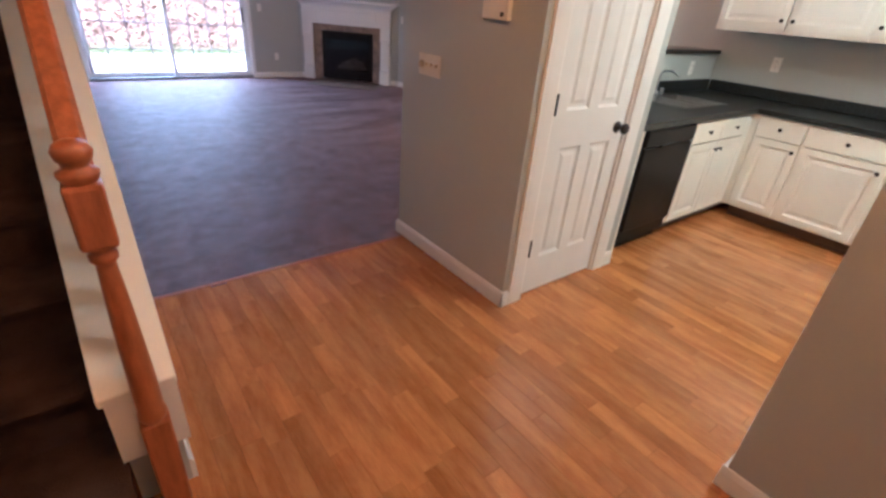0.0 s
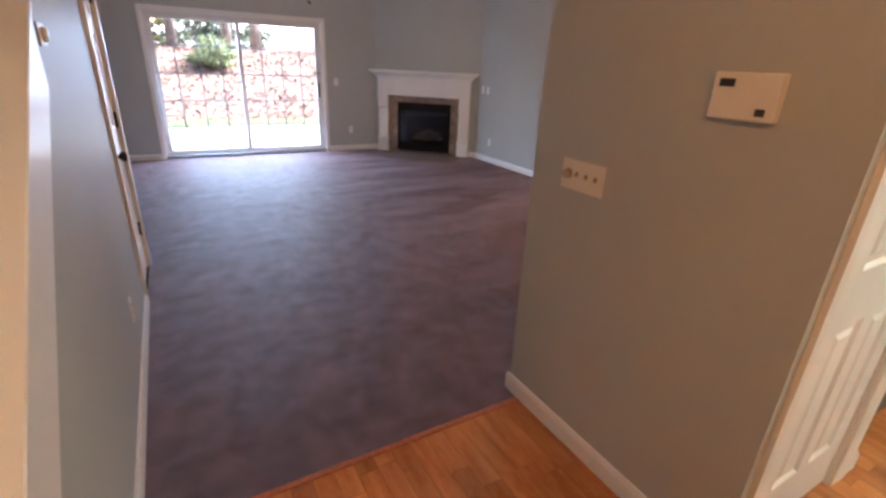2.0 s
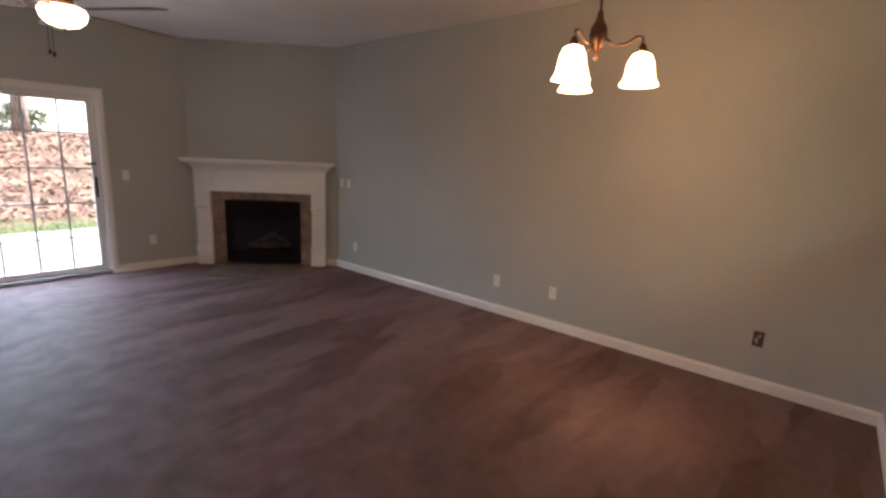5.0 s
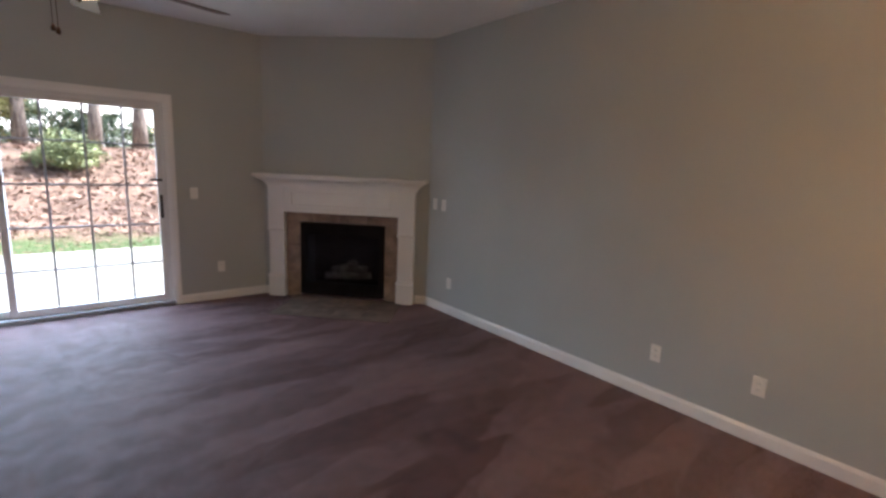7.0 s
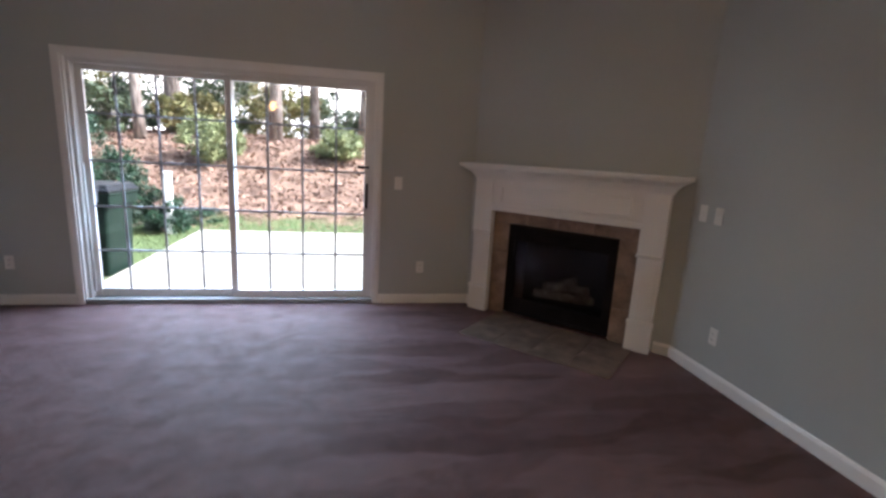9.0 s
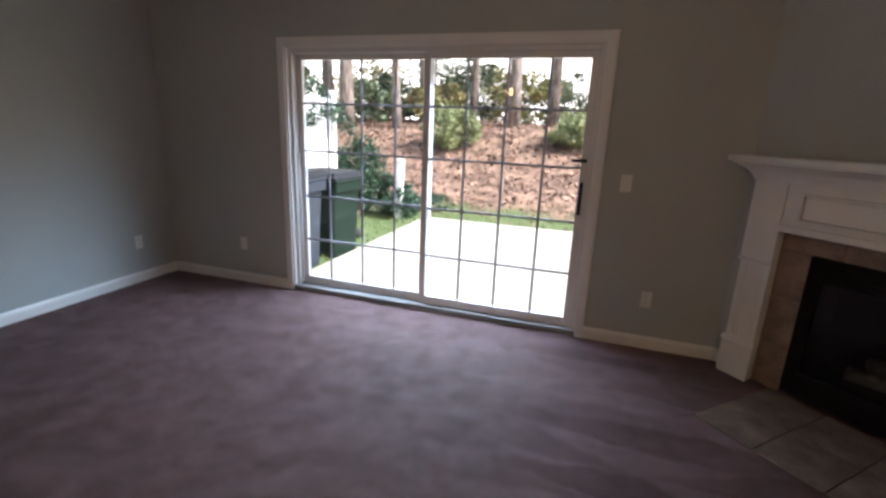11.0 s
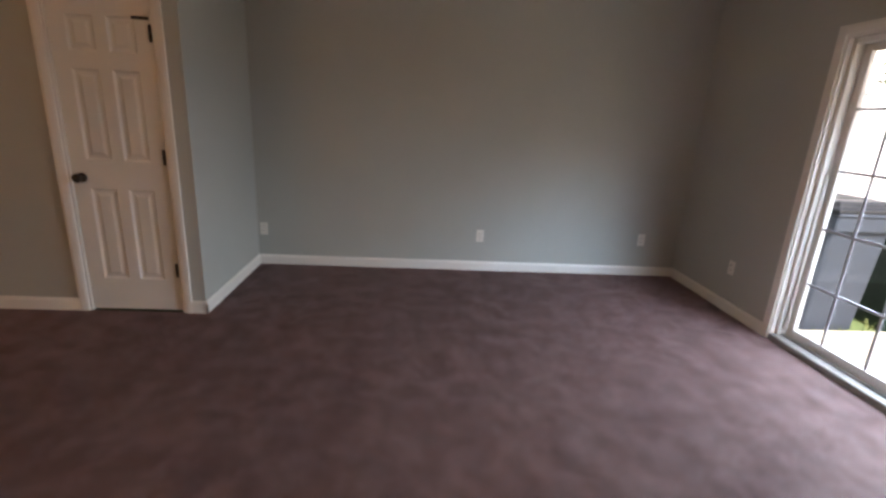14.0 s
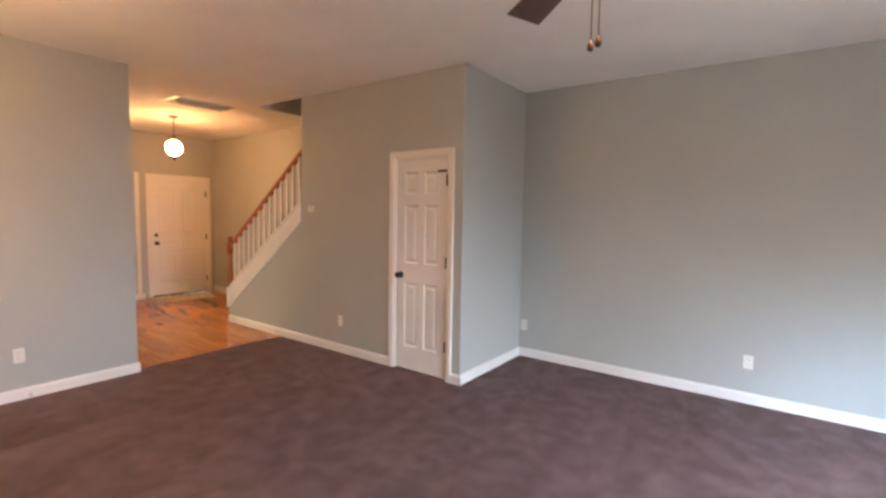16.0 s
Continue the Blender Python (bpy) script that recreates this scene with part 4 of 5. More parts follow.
def ceiling_fan():
    f = thing("ceiling_fan", "bronze ceiling fan with walnut blades and lit glass bowl, at rest", "ceiling fan", pose(1.99, 6.90, -0.035))
    Hf = H + 0.035
    part("canopy", lathe([(0, Hf), (0.07, Hf), (0.068, Hf - 0.03), (0.03, Hf - 0.06), (0, Hf - 0.06)], 24), BRONZE, f, "", True)
    part("downrod", tube([(0, 0, Hf - 0.05), (0, 0, 2.62)], 0.012, 12), BRONZE, f)
    part("motor_housing", lathe([(0, 2.64), (0.05, 2.635), (0.10, 2.61), (0.125, 2.57), (0.125, 2.53), (0.10, 2.50), (0.07, 2.485), (0, 2.485)], 28), BRONZE, f, "", True)
    part("switch_cup", lathe([(0, 2.49), (0.06, 2.488), (0.065, 2.46), (0.055, 2.43), (0, 2.43)], 24), BRONZE, f, "", True)
    part("glass_bowl", lathe([(0.055, 2.432), (0.12, 2.425), (0.135, 2.40), (0.125, 2.355), (0.09, 2.32), (0.045, 2.305), (0, 2.302)], 28), BOWL, f, "lit frosted glass bowl", True)
    part("bowl_finial", lathe([(0, 2.304), (0.012, 2.30), (0.014, 2.29), (0.006, 2.28), (0, 2.275)], 12), BRONZE, f, "", True)
    for k in range(5):
        ang = 72 * k + 13
        M = pose(0, 0, 0, 0, 0, ang)
        bm = box(0.20, -0.064, -0.003, 0.73, 0.064, 0.003, 0.002)
        for v in bm.verts:
            v.co.y *= 0.78 + 0.42 * (v.co.x - 0.2) / 0.53
        bm.transform(M @ pose(0, 0, 2.415, 11, 0, 0))
        blade = part("blade", bm, BLADE, f, "dark walnut fan blade")
        bm = box(0.11, -0.014, -0.006, 0.24, 0.014, -0.002, 0.002)
        bm.transform(M @ pose(0, 0, 2.415, 11, 0, 0))
        part("blade_iron", bm, BRONZE, blade)
    for dx, zb in ((-0.008, 2.105), (0.010, 2.090)):
        ch = part("pull_chain", tube([(dx - 0.045, -dx - 0.045, 2.44), (dx - 0.098, -dx - 0.098, 2.425), (dx - 0.102, -dx - 0.102, 2.36), (dx - 0.102, -dx - 0.102, zb + 0.03)], 0.0022, 6), BRONZE, f)
        part("chain_fob", lathe([(0, zb + 0.034), (0.006, zb + 0.03), (0.011, zb + 0.012), (0.009, zb), (0, zb - 0.003)], 12, pose(dx - 0.102, -dx - 0.102, 0)), BRONZE, ch, "dark wooden pull", True)


ceiling_fan()


def vent():
    v = thing("ceiling_vent", "white louvred return air grille", "vent", pose(0.525, 1.53, H))
    for b_ in ((-0.36, -0.19, -0.008, 0.36, -0.16, 0), (-0.36, 0.16, -0.008, 0.36, 0.19, 0), (-0.36, -0.16, -0.008, -0.33, 0.16, 0), (0.33, -0.16, -0.008, 0.36, 0.16, 0)):
        part("vent_frame", box(*b_, 0.002), TRIM, v)
    # flat black sheet paints in the duct's shade; the ceiling above is solid
    part("backing", box(-0.33, -0.16, -0.003, 0.33, 0.16, -0.001), SLOT, v, "black sheet painted as duct shade behind the slats")
    me = mesh_of(box(-0.33, -0.007, -0.001, 0.33, 0.007, 0.001), "slat", TRIM)
    for k in range(16):
        shared("slat", me, v, pose(0, -0.15 + 0.02 * k, -0.008, -38, 0, 0))


vent()


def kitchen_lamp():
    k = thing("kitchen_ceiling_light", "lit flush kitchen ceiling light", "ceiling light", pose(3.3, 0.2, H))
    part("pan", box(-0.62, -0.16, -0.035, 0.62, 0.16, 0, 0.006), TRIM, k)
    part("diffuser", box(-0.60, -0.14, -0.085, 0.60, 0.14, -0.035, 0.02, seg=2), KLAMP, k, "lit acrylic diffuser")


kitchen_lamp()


# ---- kitchen ----
def cab_knob(parent, x, z, face):
    return part("knob", lathe([(0, 0), (0.006, 0), (0.005, 0.012), (0.014, 0.018), (0.014, 0.024), (0, 0.027)], 14, pose(x, face, z, 90)), BLACK, parent, "dark bronze cabinet knob", True)


def cabinet_front(name, parent, x0, z0, x1, z1, knob_at=None, knob_z=None):
    """A door or drawer front 19 mm thick with a sunk, raised panel."""
    st = 0.05 if z1 - z0 > 0.25 else 0.022
    bm = bmesh.new()
    box(x0, -0.019, z0, x0 + st, 0, z1, bm=bm)
    box(x1 - st, -0.019, z0, x1, 0, z1, bm=bm)
    box(x0 + st, -0.019, z0, x1 - st, 0, z0 + st, bm=bm)
    box(x0 + st, -0.019, z1 - st, x1 - st, 0, z1, bm=bm)
    d = part(name, bm, CABINET, parent)
    if z1 - z0 > 0.25:
        raised_panel(d, x0 + st, z0 + st, x1 - st, z1 - st, -0.019, CABINET)
    else:
        part("panel", box(x0 + st, -0.017, z0 + st, x1 - st, 0, z1 - st), CABINET, d)
    if knob_at is not None:
        cab_knob(d, knob_at, knob_z, -0.019)
    return d


def base_cabinet(m, w, depth, doors, drawers, label):
    c = thing("base_cabinet", label, "cabinet", m, "base cabinets")
    part("body", box(0, 0, 0.10, w, depth, 0.868), CABINET, c)
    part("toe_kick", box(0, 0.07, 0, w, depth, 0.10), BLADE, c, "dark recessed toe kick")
    for k in range(drawers):
        x0, x1 = 0.012 + k * (w - 0.012) / drawers, (k + 1) * (w - 0.012) / drawers
        cabinet_front("drawer_front", c, x0, 0.715, x1, 0.855, (x0 + x1) / 2, 0.785)
    for k in range(doors):
        x0, x1 = 0.012 + k * (w - 0.012) / doors, (k + 1) * (w - 0.012) / doors
        kx = x1 - 0.03 if k == 0 else x0 + 0.03
        cabinet_front("cabinet_door", c, x0, 0.115, x1, 0.70, kx, 0.64)
    return c


F_Y, F_X = 1.525, 4.345
base_cabinet(FACE_SOUTH(3.385, F_Y), 0.86, BAR_Y0 - F_Y - 0.002, 2, 2, "white painted sink base cabinet with two doors")
base_cabinet(FACE_WEST(F_X, 1.47), 0.35, X_RIGHT - F_X - 0.002, 1, 1, "white painted narrow base cabinet")
base_cabinet(FACE_WEST(F_X, 1.12), 0.53, X_RIGHT - F_X - 0.002, 1, 1, "white painted base cabinet with a wide drawer")
base_cabinet(FACE_WEST(F_X, 0.59), 0.60, X_RIGHT - F_X - 0.002, 2, 1, "white painted base cabinet with double doors")
filler = thing("corner_cabinet", "white painted corner cabinet filler", "cabinet", pose(0, 0, 0))
part("body", box(4.247, F_Y, 0.10, F_X, 2.206, 0.868), CABINET, filler)
part("body", box(F_X, 1.472, 0.10, X_RIGHT - 0.002, 2.206, 0.868), CABINET, filler)
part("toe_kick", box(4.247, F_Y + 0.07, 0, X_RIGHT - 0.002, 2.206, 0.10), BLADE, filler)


def dishwasher():
    d = thing("dishwasher", "black built-in dishwasher beside the sink cabinet", "dishwasher", FACE_SOUTH(2.78, F_Y))
    part("body", box(0, 0.0, 0.08, 0.60, 0.58, 0.866), DISHWASHER, d)
    part("door_panel", box(0.006, -0.025, 0.17, 0.594, 0, 0.745, 0.008, seg=2), DISHWASHER, d)
    part("control_panel", box(0.006, -0.028, 0.755, 0.594, 0, 0.862, 0.008, seg=2), DISHWASHER, d)
    part("handle_recess", box(0.17, -0.036, 0.742, 0.43, -0.024, 0.762, 0.004), DISHWASHER, d)
    part("kick_panel", box(0.01, 0.05, 0.0, 0.59, 0.07, 0.16), DISHWASHER, d)
    part("filler_panel", box(-0.108, 0.0, 0.0, -0.002, 0.58, 0.866), CABINET, d, "white end panel")


dishwasher()
# worktop, in two runs, with the sink's opening
wt = thing("worktop", "dark speckled laminate worktop with low backsplash", "worktop")
S0, S1, S2, S3 = 3.56, 4.16, 1.70, 2.10
bm = bmesh.new()
for b_ in ((BLK_X1 + 0.002, F_Y - 0.03, 0.870, S0, BAR_Y0 - 0.002, 0.91), (S1, F_Y - 0.03, 0.870, X_RIGHT - 0.002, BAR_Y0 - 0.002, 0.91), (S0, F_Y - 0.03, 0.870, S1, S2, 0.91), (S0, S3, 0.870, S1, BAR_Y0 - 0.002, 0.91), (F_X - 0.03, -0.08, 0.870, X_RIGHT - 0.002, F_Y - 0.03, 0.91)):
    box(*b_, bm=bm)
part("counter_slab", bm, GRANITE, wt)
part("backsplash", box(BLK_X1 + 0.002, BAR_Y0 - 0.022, 0.912, X_RIGHT - 0.024, BAR_Y0 - 0.002, 1.01, 0.004), GRANITE, wt)
part("backsplash", box(X_RIGHT - 0.022, -0.08, 0.912, X_RIGHT - 0.002, BAR_Y0 - 0.024, 1.01, 0.004), GRANITE, wt)
sink = thing("kitchen_sink", "stainless steel double bowl sink", "sink", pose(S0, S2, 0))
for x0, x1 in ((0.0, 0.29), (0.31, 0.60)):
    bm = bmesh.new()
    for b_ in ((x0, 0, 0.74, x1, 0.40, 0.745), (x0, 0, 0.745, x0 + 0.005, 0.40, 0.912), (x1 - 0.005, 0, 0.745, x1, 0.40, 0.912), (x0 + 0.005, 0, 0.745, x1 - 0.005, 0.005, 0.912), (x0 + 0.005, 0.395, 0.745, x1 - 0.005, 0.40, 0.912)):
        box(*b_, bm=bm)
    part("bowl", bm, STEEL, sink)
for b_ in ((-0.02, -0.02, 0.911, 0.62, 0.0, 0.917), (-0.02, 0.40, 0.911, 0.62, 0.43, 0.917), (-0.02, 0.0, 0.911, 0.0, 0.40, 0.917), (0.60, 0.0, 0.911, 0.62, 0.40, 0.917), (0.285, 0.0, 0.911, 0.315, 0.40, 0.917)):
    part("rim", box(*b_, 0.002), STEEL, sink)
faucet = thing("faucet", "steel kitchen faucet with side handles", "faucet", pose(S0 + 0.30, 2.135, 0.917))
part("base", lathe([(0, 0), (0.03, 0), (0.028, 0.02), (0.016, 0.04), (0, 0.04)], 18), STEEL, faucet, "", True)
part("spout", tube([(0, 0, 0.03), (0, 0, 0.15), (0, -0.03, 0.19), (0, -0.10, 0.20), (0, -0.17, 0.17)], 0.011, 10), STEEL, faucet, "", True)
for dx in (-0.10, 0.10):
    part("handle", lathe([(0, 0), (0.022, 0), (0.016, 0.03), (0.02, 0.05), (0, 0.055)], 16, pose(dx, 0, 0)), STEEL, faucet, "", True)
structure("trim_bar_ledge", box(BLK_X1 - 0.02, BAR_Y0 - 0.03, 1.226, X_RIGHT - 0.002, BAR_Y1 + 0.16, 1.262, 0.008), GRANITE, "dark laminate bar ledge on the half wall")


def wall_cabinet(m, w, doors, label):
    c = thing("wall_cabinet", label, "cabinet", m, "wall cabinets")
    part("body", box(0, 0, 1.455, w, 0.325, 2.36), CABINET, c)
    for k in range(doors):
        x0, x1 = 0.01 + k * (w - 0.01) / doors, (k + 1) * (w - 0.01) / doors
        kx = x1 - 0.035 if (k == 0 and doors == 2) else x0 + 0.035
        cabinet_front("cabinet_door", c, x0, 1.465, x1, 2.35, kx, 1.53)
    part("light_rail", box(0, 0.0, 1.436, w, 0.02, 1.455), CABINET, c)
    return c


y = 2.15
for w_, n_ in ((1.075, 2), (0.56, 1), (0.56, 1)):
    wall_cabinet(FACE_WEST(X_RIGHT - 0.327, y), w_, n_, "white painted wall cabinet with bronze knobs")
    y -= w_ + 0.002
for m in (FACE_WEST(X_RIGHT, 1.696, 1.20), FACE_WEST(X_RIGHT, 0.84, 1.22), FACE_SOUTH(4.486, BAR_Y0, 1.11)):
    copy_thing(first, m)["group"] = "kitchen outlets"

# ---- entry mat, pushed crooked ----
mat_ob = thing("door_mat", "pale fringed entry mat lying crooked", "mat", pose(-0.32, -0.98, 0, 0, 0, -12))
bm = bmesh.new()
nx_, ny_ = 24, 12
grid = [[bm.verts.new((-0.5 + i / nx_, -0.3 + 0.6 * j / ny_, 0.010 + 0.012 * noise.noise((i * 0.35, j * 0.5, 3)))) for j in range(ny_ + 1)] for i in range(nx_ + 1)]
for i in range(nx_):
    for j in range(ny_):
        bm.faces.new((grid[i][j], grid[i + 1][j], grid[i + 1][j + 1], grid[i][j + 1]))
r_ = bmesh.ops.extrude_face_region(bm, geom=bm.faces[:])
for v in r_["geom"]:
    if isinstance(v, bmesh.types.BMVert):
        v.co.z = 0.001
bmesh.ops.recalc_face_normals(bm, faces=bm.faces[:])
part("mat_body", bm, RUG, mat_ob)
for sx in (-1, 1):
    bm = bmesh.new()
    for k in range(40):
        yy = -0.295 + 0.59 * k / 39
        box(sx * 0.5 - 0.02, yy - 0.003, 0.001, sx * 0.5 + 0.02, yy + 0.003, 0.005, bm=bm)
    part("fringe", bm, RUG, mat_ob, "pale fringe")


# ---- yard ----
def ground_z(x, y):
    if y < 14.2:
        return -0.17
    t = min(1.0, (y - 14.2) / 8.0)
    s = t * t * (3 - 2 * t)
    z = -0.17 + 1.75 * s + max(0.0, y - 22.0) * 0.012
    return z + (0.10 * s * noise.noise((x * 0.35, y * 0.35, 0)) if y < 40 else 0)


bm = bmesh.new()
xs = [-400, -120, -50, -30] + [-20 + 0.8 * i for i in range(56)] + [30, 50, 120, 400]
ys = [-400, -100, -30, -5, 4, 8.9] + [9.5 + 0.6 * i for i in range(36)] + [33, 38, 45, 60, 90, 150, 400]
g = [[bm.verts.new((x, y, ground_z(x, y))) for y in ys] for x in xs]
for i in range(len(xs) - 1):
    for j in range(len(ys) - 1):
        bm.faces.new((g[i][j], g[i + 1][j], g[i + 1][j + 1], g[i][j + 1]))
structure("ground", bm, SOIL, "grass edge and leaf-covered wooded bank", True)
patio = structure("pavement_patio", box(-0.17, Y_BACK + T, -0.40, 5.9, 13.5, -0.13), CONCRETE, "pale broom-finished concrete patio")
for i in range(4):
    for j in range(3):
        x0, y0 = -0.17 + i * 1.5175, Y_BACK + T + 0.002 + j * 1.405
        part("slab", box(x0 + 0.004, y0 + 0.004, -0.13, x0 + 1.5135, y0 + 1.401, -0.115, 0.004), CONCRETE, patio)


def leaf_blob(name, parent, mat, centre, radii, count, size, seed, label=""):
    """A crown of many small two-triangle leaves about several clumps, with gaps between them."""
    rnd = random.Random(seed)
    clumps = []
    for _ in range(max(5, count // 90)):
        while True:
            p = Vector((rnd.uniform(-1, 1), rnd.uniform(-1, 1), rnd.uniform(-1, 1)))
            if 0.25 < p.length < 1:
                break
        clumps.append((p, rnd.uniform(0.16, 0.34)))
    verts, faces = [], []
    for _ in range(count):
        c, r = rnd.choice(clumps)
        q = Vector((rnd.gauss(0, 1), rnd.gauss(0, 1), rnd.gauss(0, 1))).normalized() * r * rnd.uniform(0.5, 1.15)
        p = c + q
        p = Vector((centre[0] + p.x * radii[0], centre[1] + p.y * radii[1], centre[2] + p.z * radii[2]))
        a = Vector((rnd.gauss(0, 1), rnd.gauss(0, 1), rnd.gauss(0, 0.7))).normalized()
        b = a.cross(Vector((rnd.gauss(0, 1), rnd.gauss(0, 1), rnd.gauss(0, 1)))).normalized()
        s = size * rnd.uniform(0.6, 1.3)
        k = len(verts)
        verts += [tuple(p - a * s), tuple(p + b * s * 0.45), tuple(p + a * s), tuple(p - b * s * 0.45)]
        faces.append((k, k + 1, k + 2, k + 3))
    me = bpy.data.meshes.new(name)
    me.from_pydata(verts, [], faces)
    me.materials.append(mat)
    ob = new(name, me)
    ob.parent = parent
    if label:
        ob["label"] = label
    return ob


def tree(x, y, r, h, seed, crown_mat, crown_z, crown_r, leaves, label, category="tree"):
    rnd = random.Random(seed)
    z0 = ground_z(x, y) - 0.1
    t = thing("tree", label, category, pose(x, y, z0), "trees on the bank")
    pts, lean = [], (rnd.uniform(-0.03, 0.03), rnd.uniform(-0.03, 0.03))
    n = 9
    for i in range(n):
        f = i / (n - 1)
        pts.append((lean[0] * f * h + rnd.uniform(-0.03, 0.03), lean[1] * f * h + rnd.uniform(-0.03, 0.03), f * h))
    trunk = part("trunk", tube(pts, [r * (1.25 if i == 0 else 1.0 - 0.6 * i / (n - 1)) for i in range(n)], 14), BARK, t, "", True)
    for k in range(6):
        zz = crown_z - crown_r * 0.3 + k * 0.55
        a = rnd.uniform(0, 6.28)
        L = crown_r * rnd.uniform(0.5, 0.95)
        f = zz / h
        p0 = Vector((lean[0] * zz, lean[1] * zz, zz))
        part("limb", tube([p0, p0 + Vector((math.cos(a) * L * 0.5, math.sin(a) * L * 0.5, L * 0.25)), p0 + Vector((math.cos(a) * L, math.sin(a) * L, L * 0.35))], [r * 0.32, r * 0.2, 0.015], 7), BARK, trunk, "", True)
    leaf_blob("crown", t, crown_mat, (lean[0] * crown_z, lean[1] * crown_z, crown_z + crown_r * 0.3), (crown_r, crown_r, crown_r * 0.8), leaves, 0.13, seed + 1)
    return t


for x, y, r, h, mt, cz, cr in ((-5.6, 20.2, 0.24, 12, LEAF_DARK, 8.0, 2.6), (-3.9, 20.6, 0.15, 10, LEAF_AUTUMN, 6.2, 2.0), (-3.6, 22.5, 0.22, 12, LEAF_DARK, 7.6, 2.4), (-2.0, 23.2, 0.15, 10, LEAF_AUTUMN, 6.4, 2.1),
                               (-0.1, 21.2, 0.20, 12, LEAF_DARK, 8.2, 2.2), (0.9, 23.6, 0.18, 11, LEAF_AUTUMN, 7.4, 2.2), (2.7, 22.0, 0.17, 11, LEAF_DARK, 8.4, 2.0), (4.2, 24.6, 0.22, 12, LEAF_DARK, 8.0, 2.4),
                               (6.4, 22.6, 0.2, 11, LEAF_AUTUMN, 7.4, 2.2), (-8.0, 23.0, 0.24, 12, LEAF_AUTUMN, 7.0, 2.6), (-7.0, 18.6, 0.2, 11, LEAF_AUTUMN, 6.5, 2.2), (8.6, 25.0, 0.24, 12, LEAF_DARK, 8.0, 2.6), (-1.2, 27.5, 0.2, 11, LEAF_DARK, 7.0, 2.4), (-5.0, 27.0, 0.22, 11, LEAF_DARK, 6.5, 2.6)):
    tree(x, y, r, h, int((x + 20) * 37 + y), mt, cz, cr, 1300, "tall bare-trunked pine on the leafy bank" if mt is LEAF_DARK else "slim tree with yellowing autumn leaves")


def shrub(x, y, r, h, mat, count, size, seed, label, name="shrub"):
    z0 = ground_z(x, y)
    s = thing(name, label, "shrub", pose(x, y, z0 - 0.05))
    rnd = random.Random(seed)
    for k in range(7):
        a, L = rnd.uniform(0, 6.28), r * rnd.uniform(0.4, 0.8)
        part("stem", tube([(0, 0, 0), (math.cos(a) * L * 0.4, math.sin(a) * L * 0.4, h * 0.4), (math.cos(a) * L, math.sin(a) * L, h * 0.8)], [0.02, 0.014, 0.006], 6), BARK, s)
    leaf_blob("foliage", s, mat, (0, 0, h * 0.52), (r, r, h * 0.55), count, size, seed)
    return s


shrub(-1.35, 18.6, 0.75, 1.15, LEAF_LIGHT, 6500, 0.05, 11, "rounded pale yellow-green shrub on the bank")
shrub(2.0, 19.4, 0.85, 0.9, LEAF_LIGHT, 6500, 0.05, 12, "low pale yellow-green shrub on the bank")
shrub(-1.30, 13.1, 0.48, 1.50, LEAF_IVY, 7000, 0.034, 13, "dark green ivy grown over a stump", "ivy_bush")
shrub(-0.75, 13.5, 0.42, 0.75, LEAF_IVY, 4200, 0.034, 14, "low dark green ivy round a white post", "ivy_bush")
shrub(-0.9, 14.6, 0.9, 0.28, LEAF_IVY, 3600, 0.034, 15, "ground ivy at the foot of the bank", "ivy_bush")
for i, (x, y, r, h) in enumerate(((-6.8, 24.5, 2.0, 2.2), (-4.0, 25.0, 1.8, 2.6), (-2.2, 25.5, 1.9, 2.4), (-0.6, 24.6, 1.6, 2.0), (1.4, 26.5, 1.7, 1.9), (-9.0, 21.0, 1.8, 2.4), (-3.0, 22.2, 1.0, 1.3), (3.6, 27.5, 1.6, 1.5), (-5.2, 22.0, 1.2, 1.5))):
    shrub(x, y, r, h, LEAF_DARK if i % 3 else LEAF_AUTUMN, 3600, 0.09, 40 + i, "dense evergreen undergrowth at the wood's edge" if i % 3 else "yellowing undergrowth at the wood's edge", "undergrowth")

# bright hazy sky low behind the woods
HAZE = glowing("bright_haze", (1.0, 0.93, 0.78), 0.9)
bm = bmesh.new()
ring = [(90 * math.cos(radians(k)), 90 * math.sin(radians(k))) for k in range(20, 161, 10)]
lo, hi = [[bm.verts.new((x, y, z)) for x, y in ring] for z in (-4, 34)]
for k in range(len(ring) - 1):
    bm.faces.new((lo[k], hi[k], hi[k + 1], lo[k + 1]))
structure("backdrop", bm, HAZE, "bright hazy sky behind the woods", True)

# dead leaves on the bank, and grass along the patio
rnd = random.Random(7)
verts, faces = [], []
for _ in range(26000):
    x = rnd.uniform(-11, 10)
    y = 15.0 + rnd.random() ** 1.3 * 11
    if y < 15.8 and rnd.random() > (y - 14.6) / 1.2:
        continue
    z = ground_z(x, y) + rnd.uniform(0.01, 0.05)
    s = rnd.uniform(0.035, 0.085)
    a = Vector((rnd.gauss(0, 1), rnd.gauss(0, 1), rnd.gauss(0, 0.45))).normalized()
    b = a.cross(Vector((rnd.gauss(0, 0.5), rnd.gauss(0, 0.5), 1))).normalized()
    p = Vector((x, y, z))
    k = len(verts)
    verts += [tuple(p - a * s), tuple(p + b * s * 0.5), tuple(p + a * s), tuple(p - b * s * 0.5)]
    faces.append((k, k + 1, k + 2, k + 3))
for _ in range(260):
    x, y = rnd.uniform(-3, 5), rnd.uniform(13.6, 15.2)
    s, p = rnd.uniform(0.03, 0.06), Vector((x, y, -0.13))
    k = len(verts)
    verts += [tuple(p + Vector(v) * s) for v in ((-1, 0, 0), (0, 0.5, 0.3), (1, 0.1, 0), (0, -0.5, 0.2))]
    faces.append((k, k + 1, k + 2, k + 3))
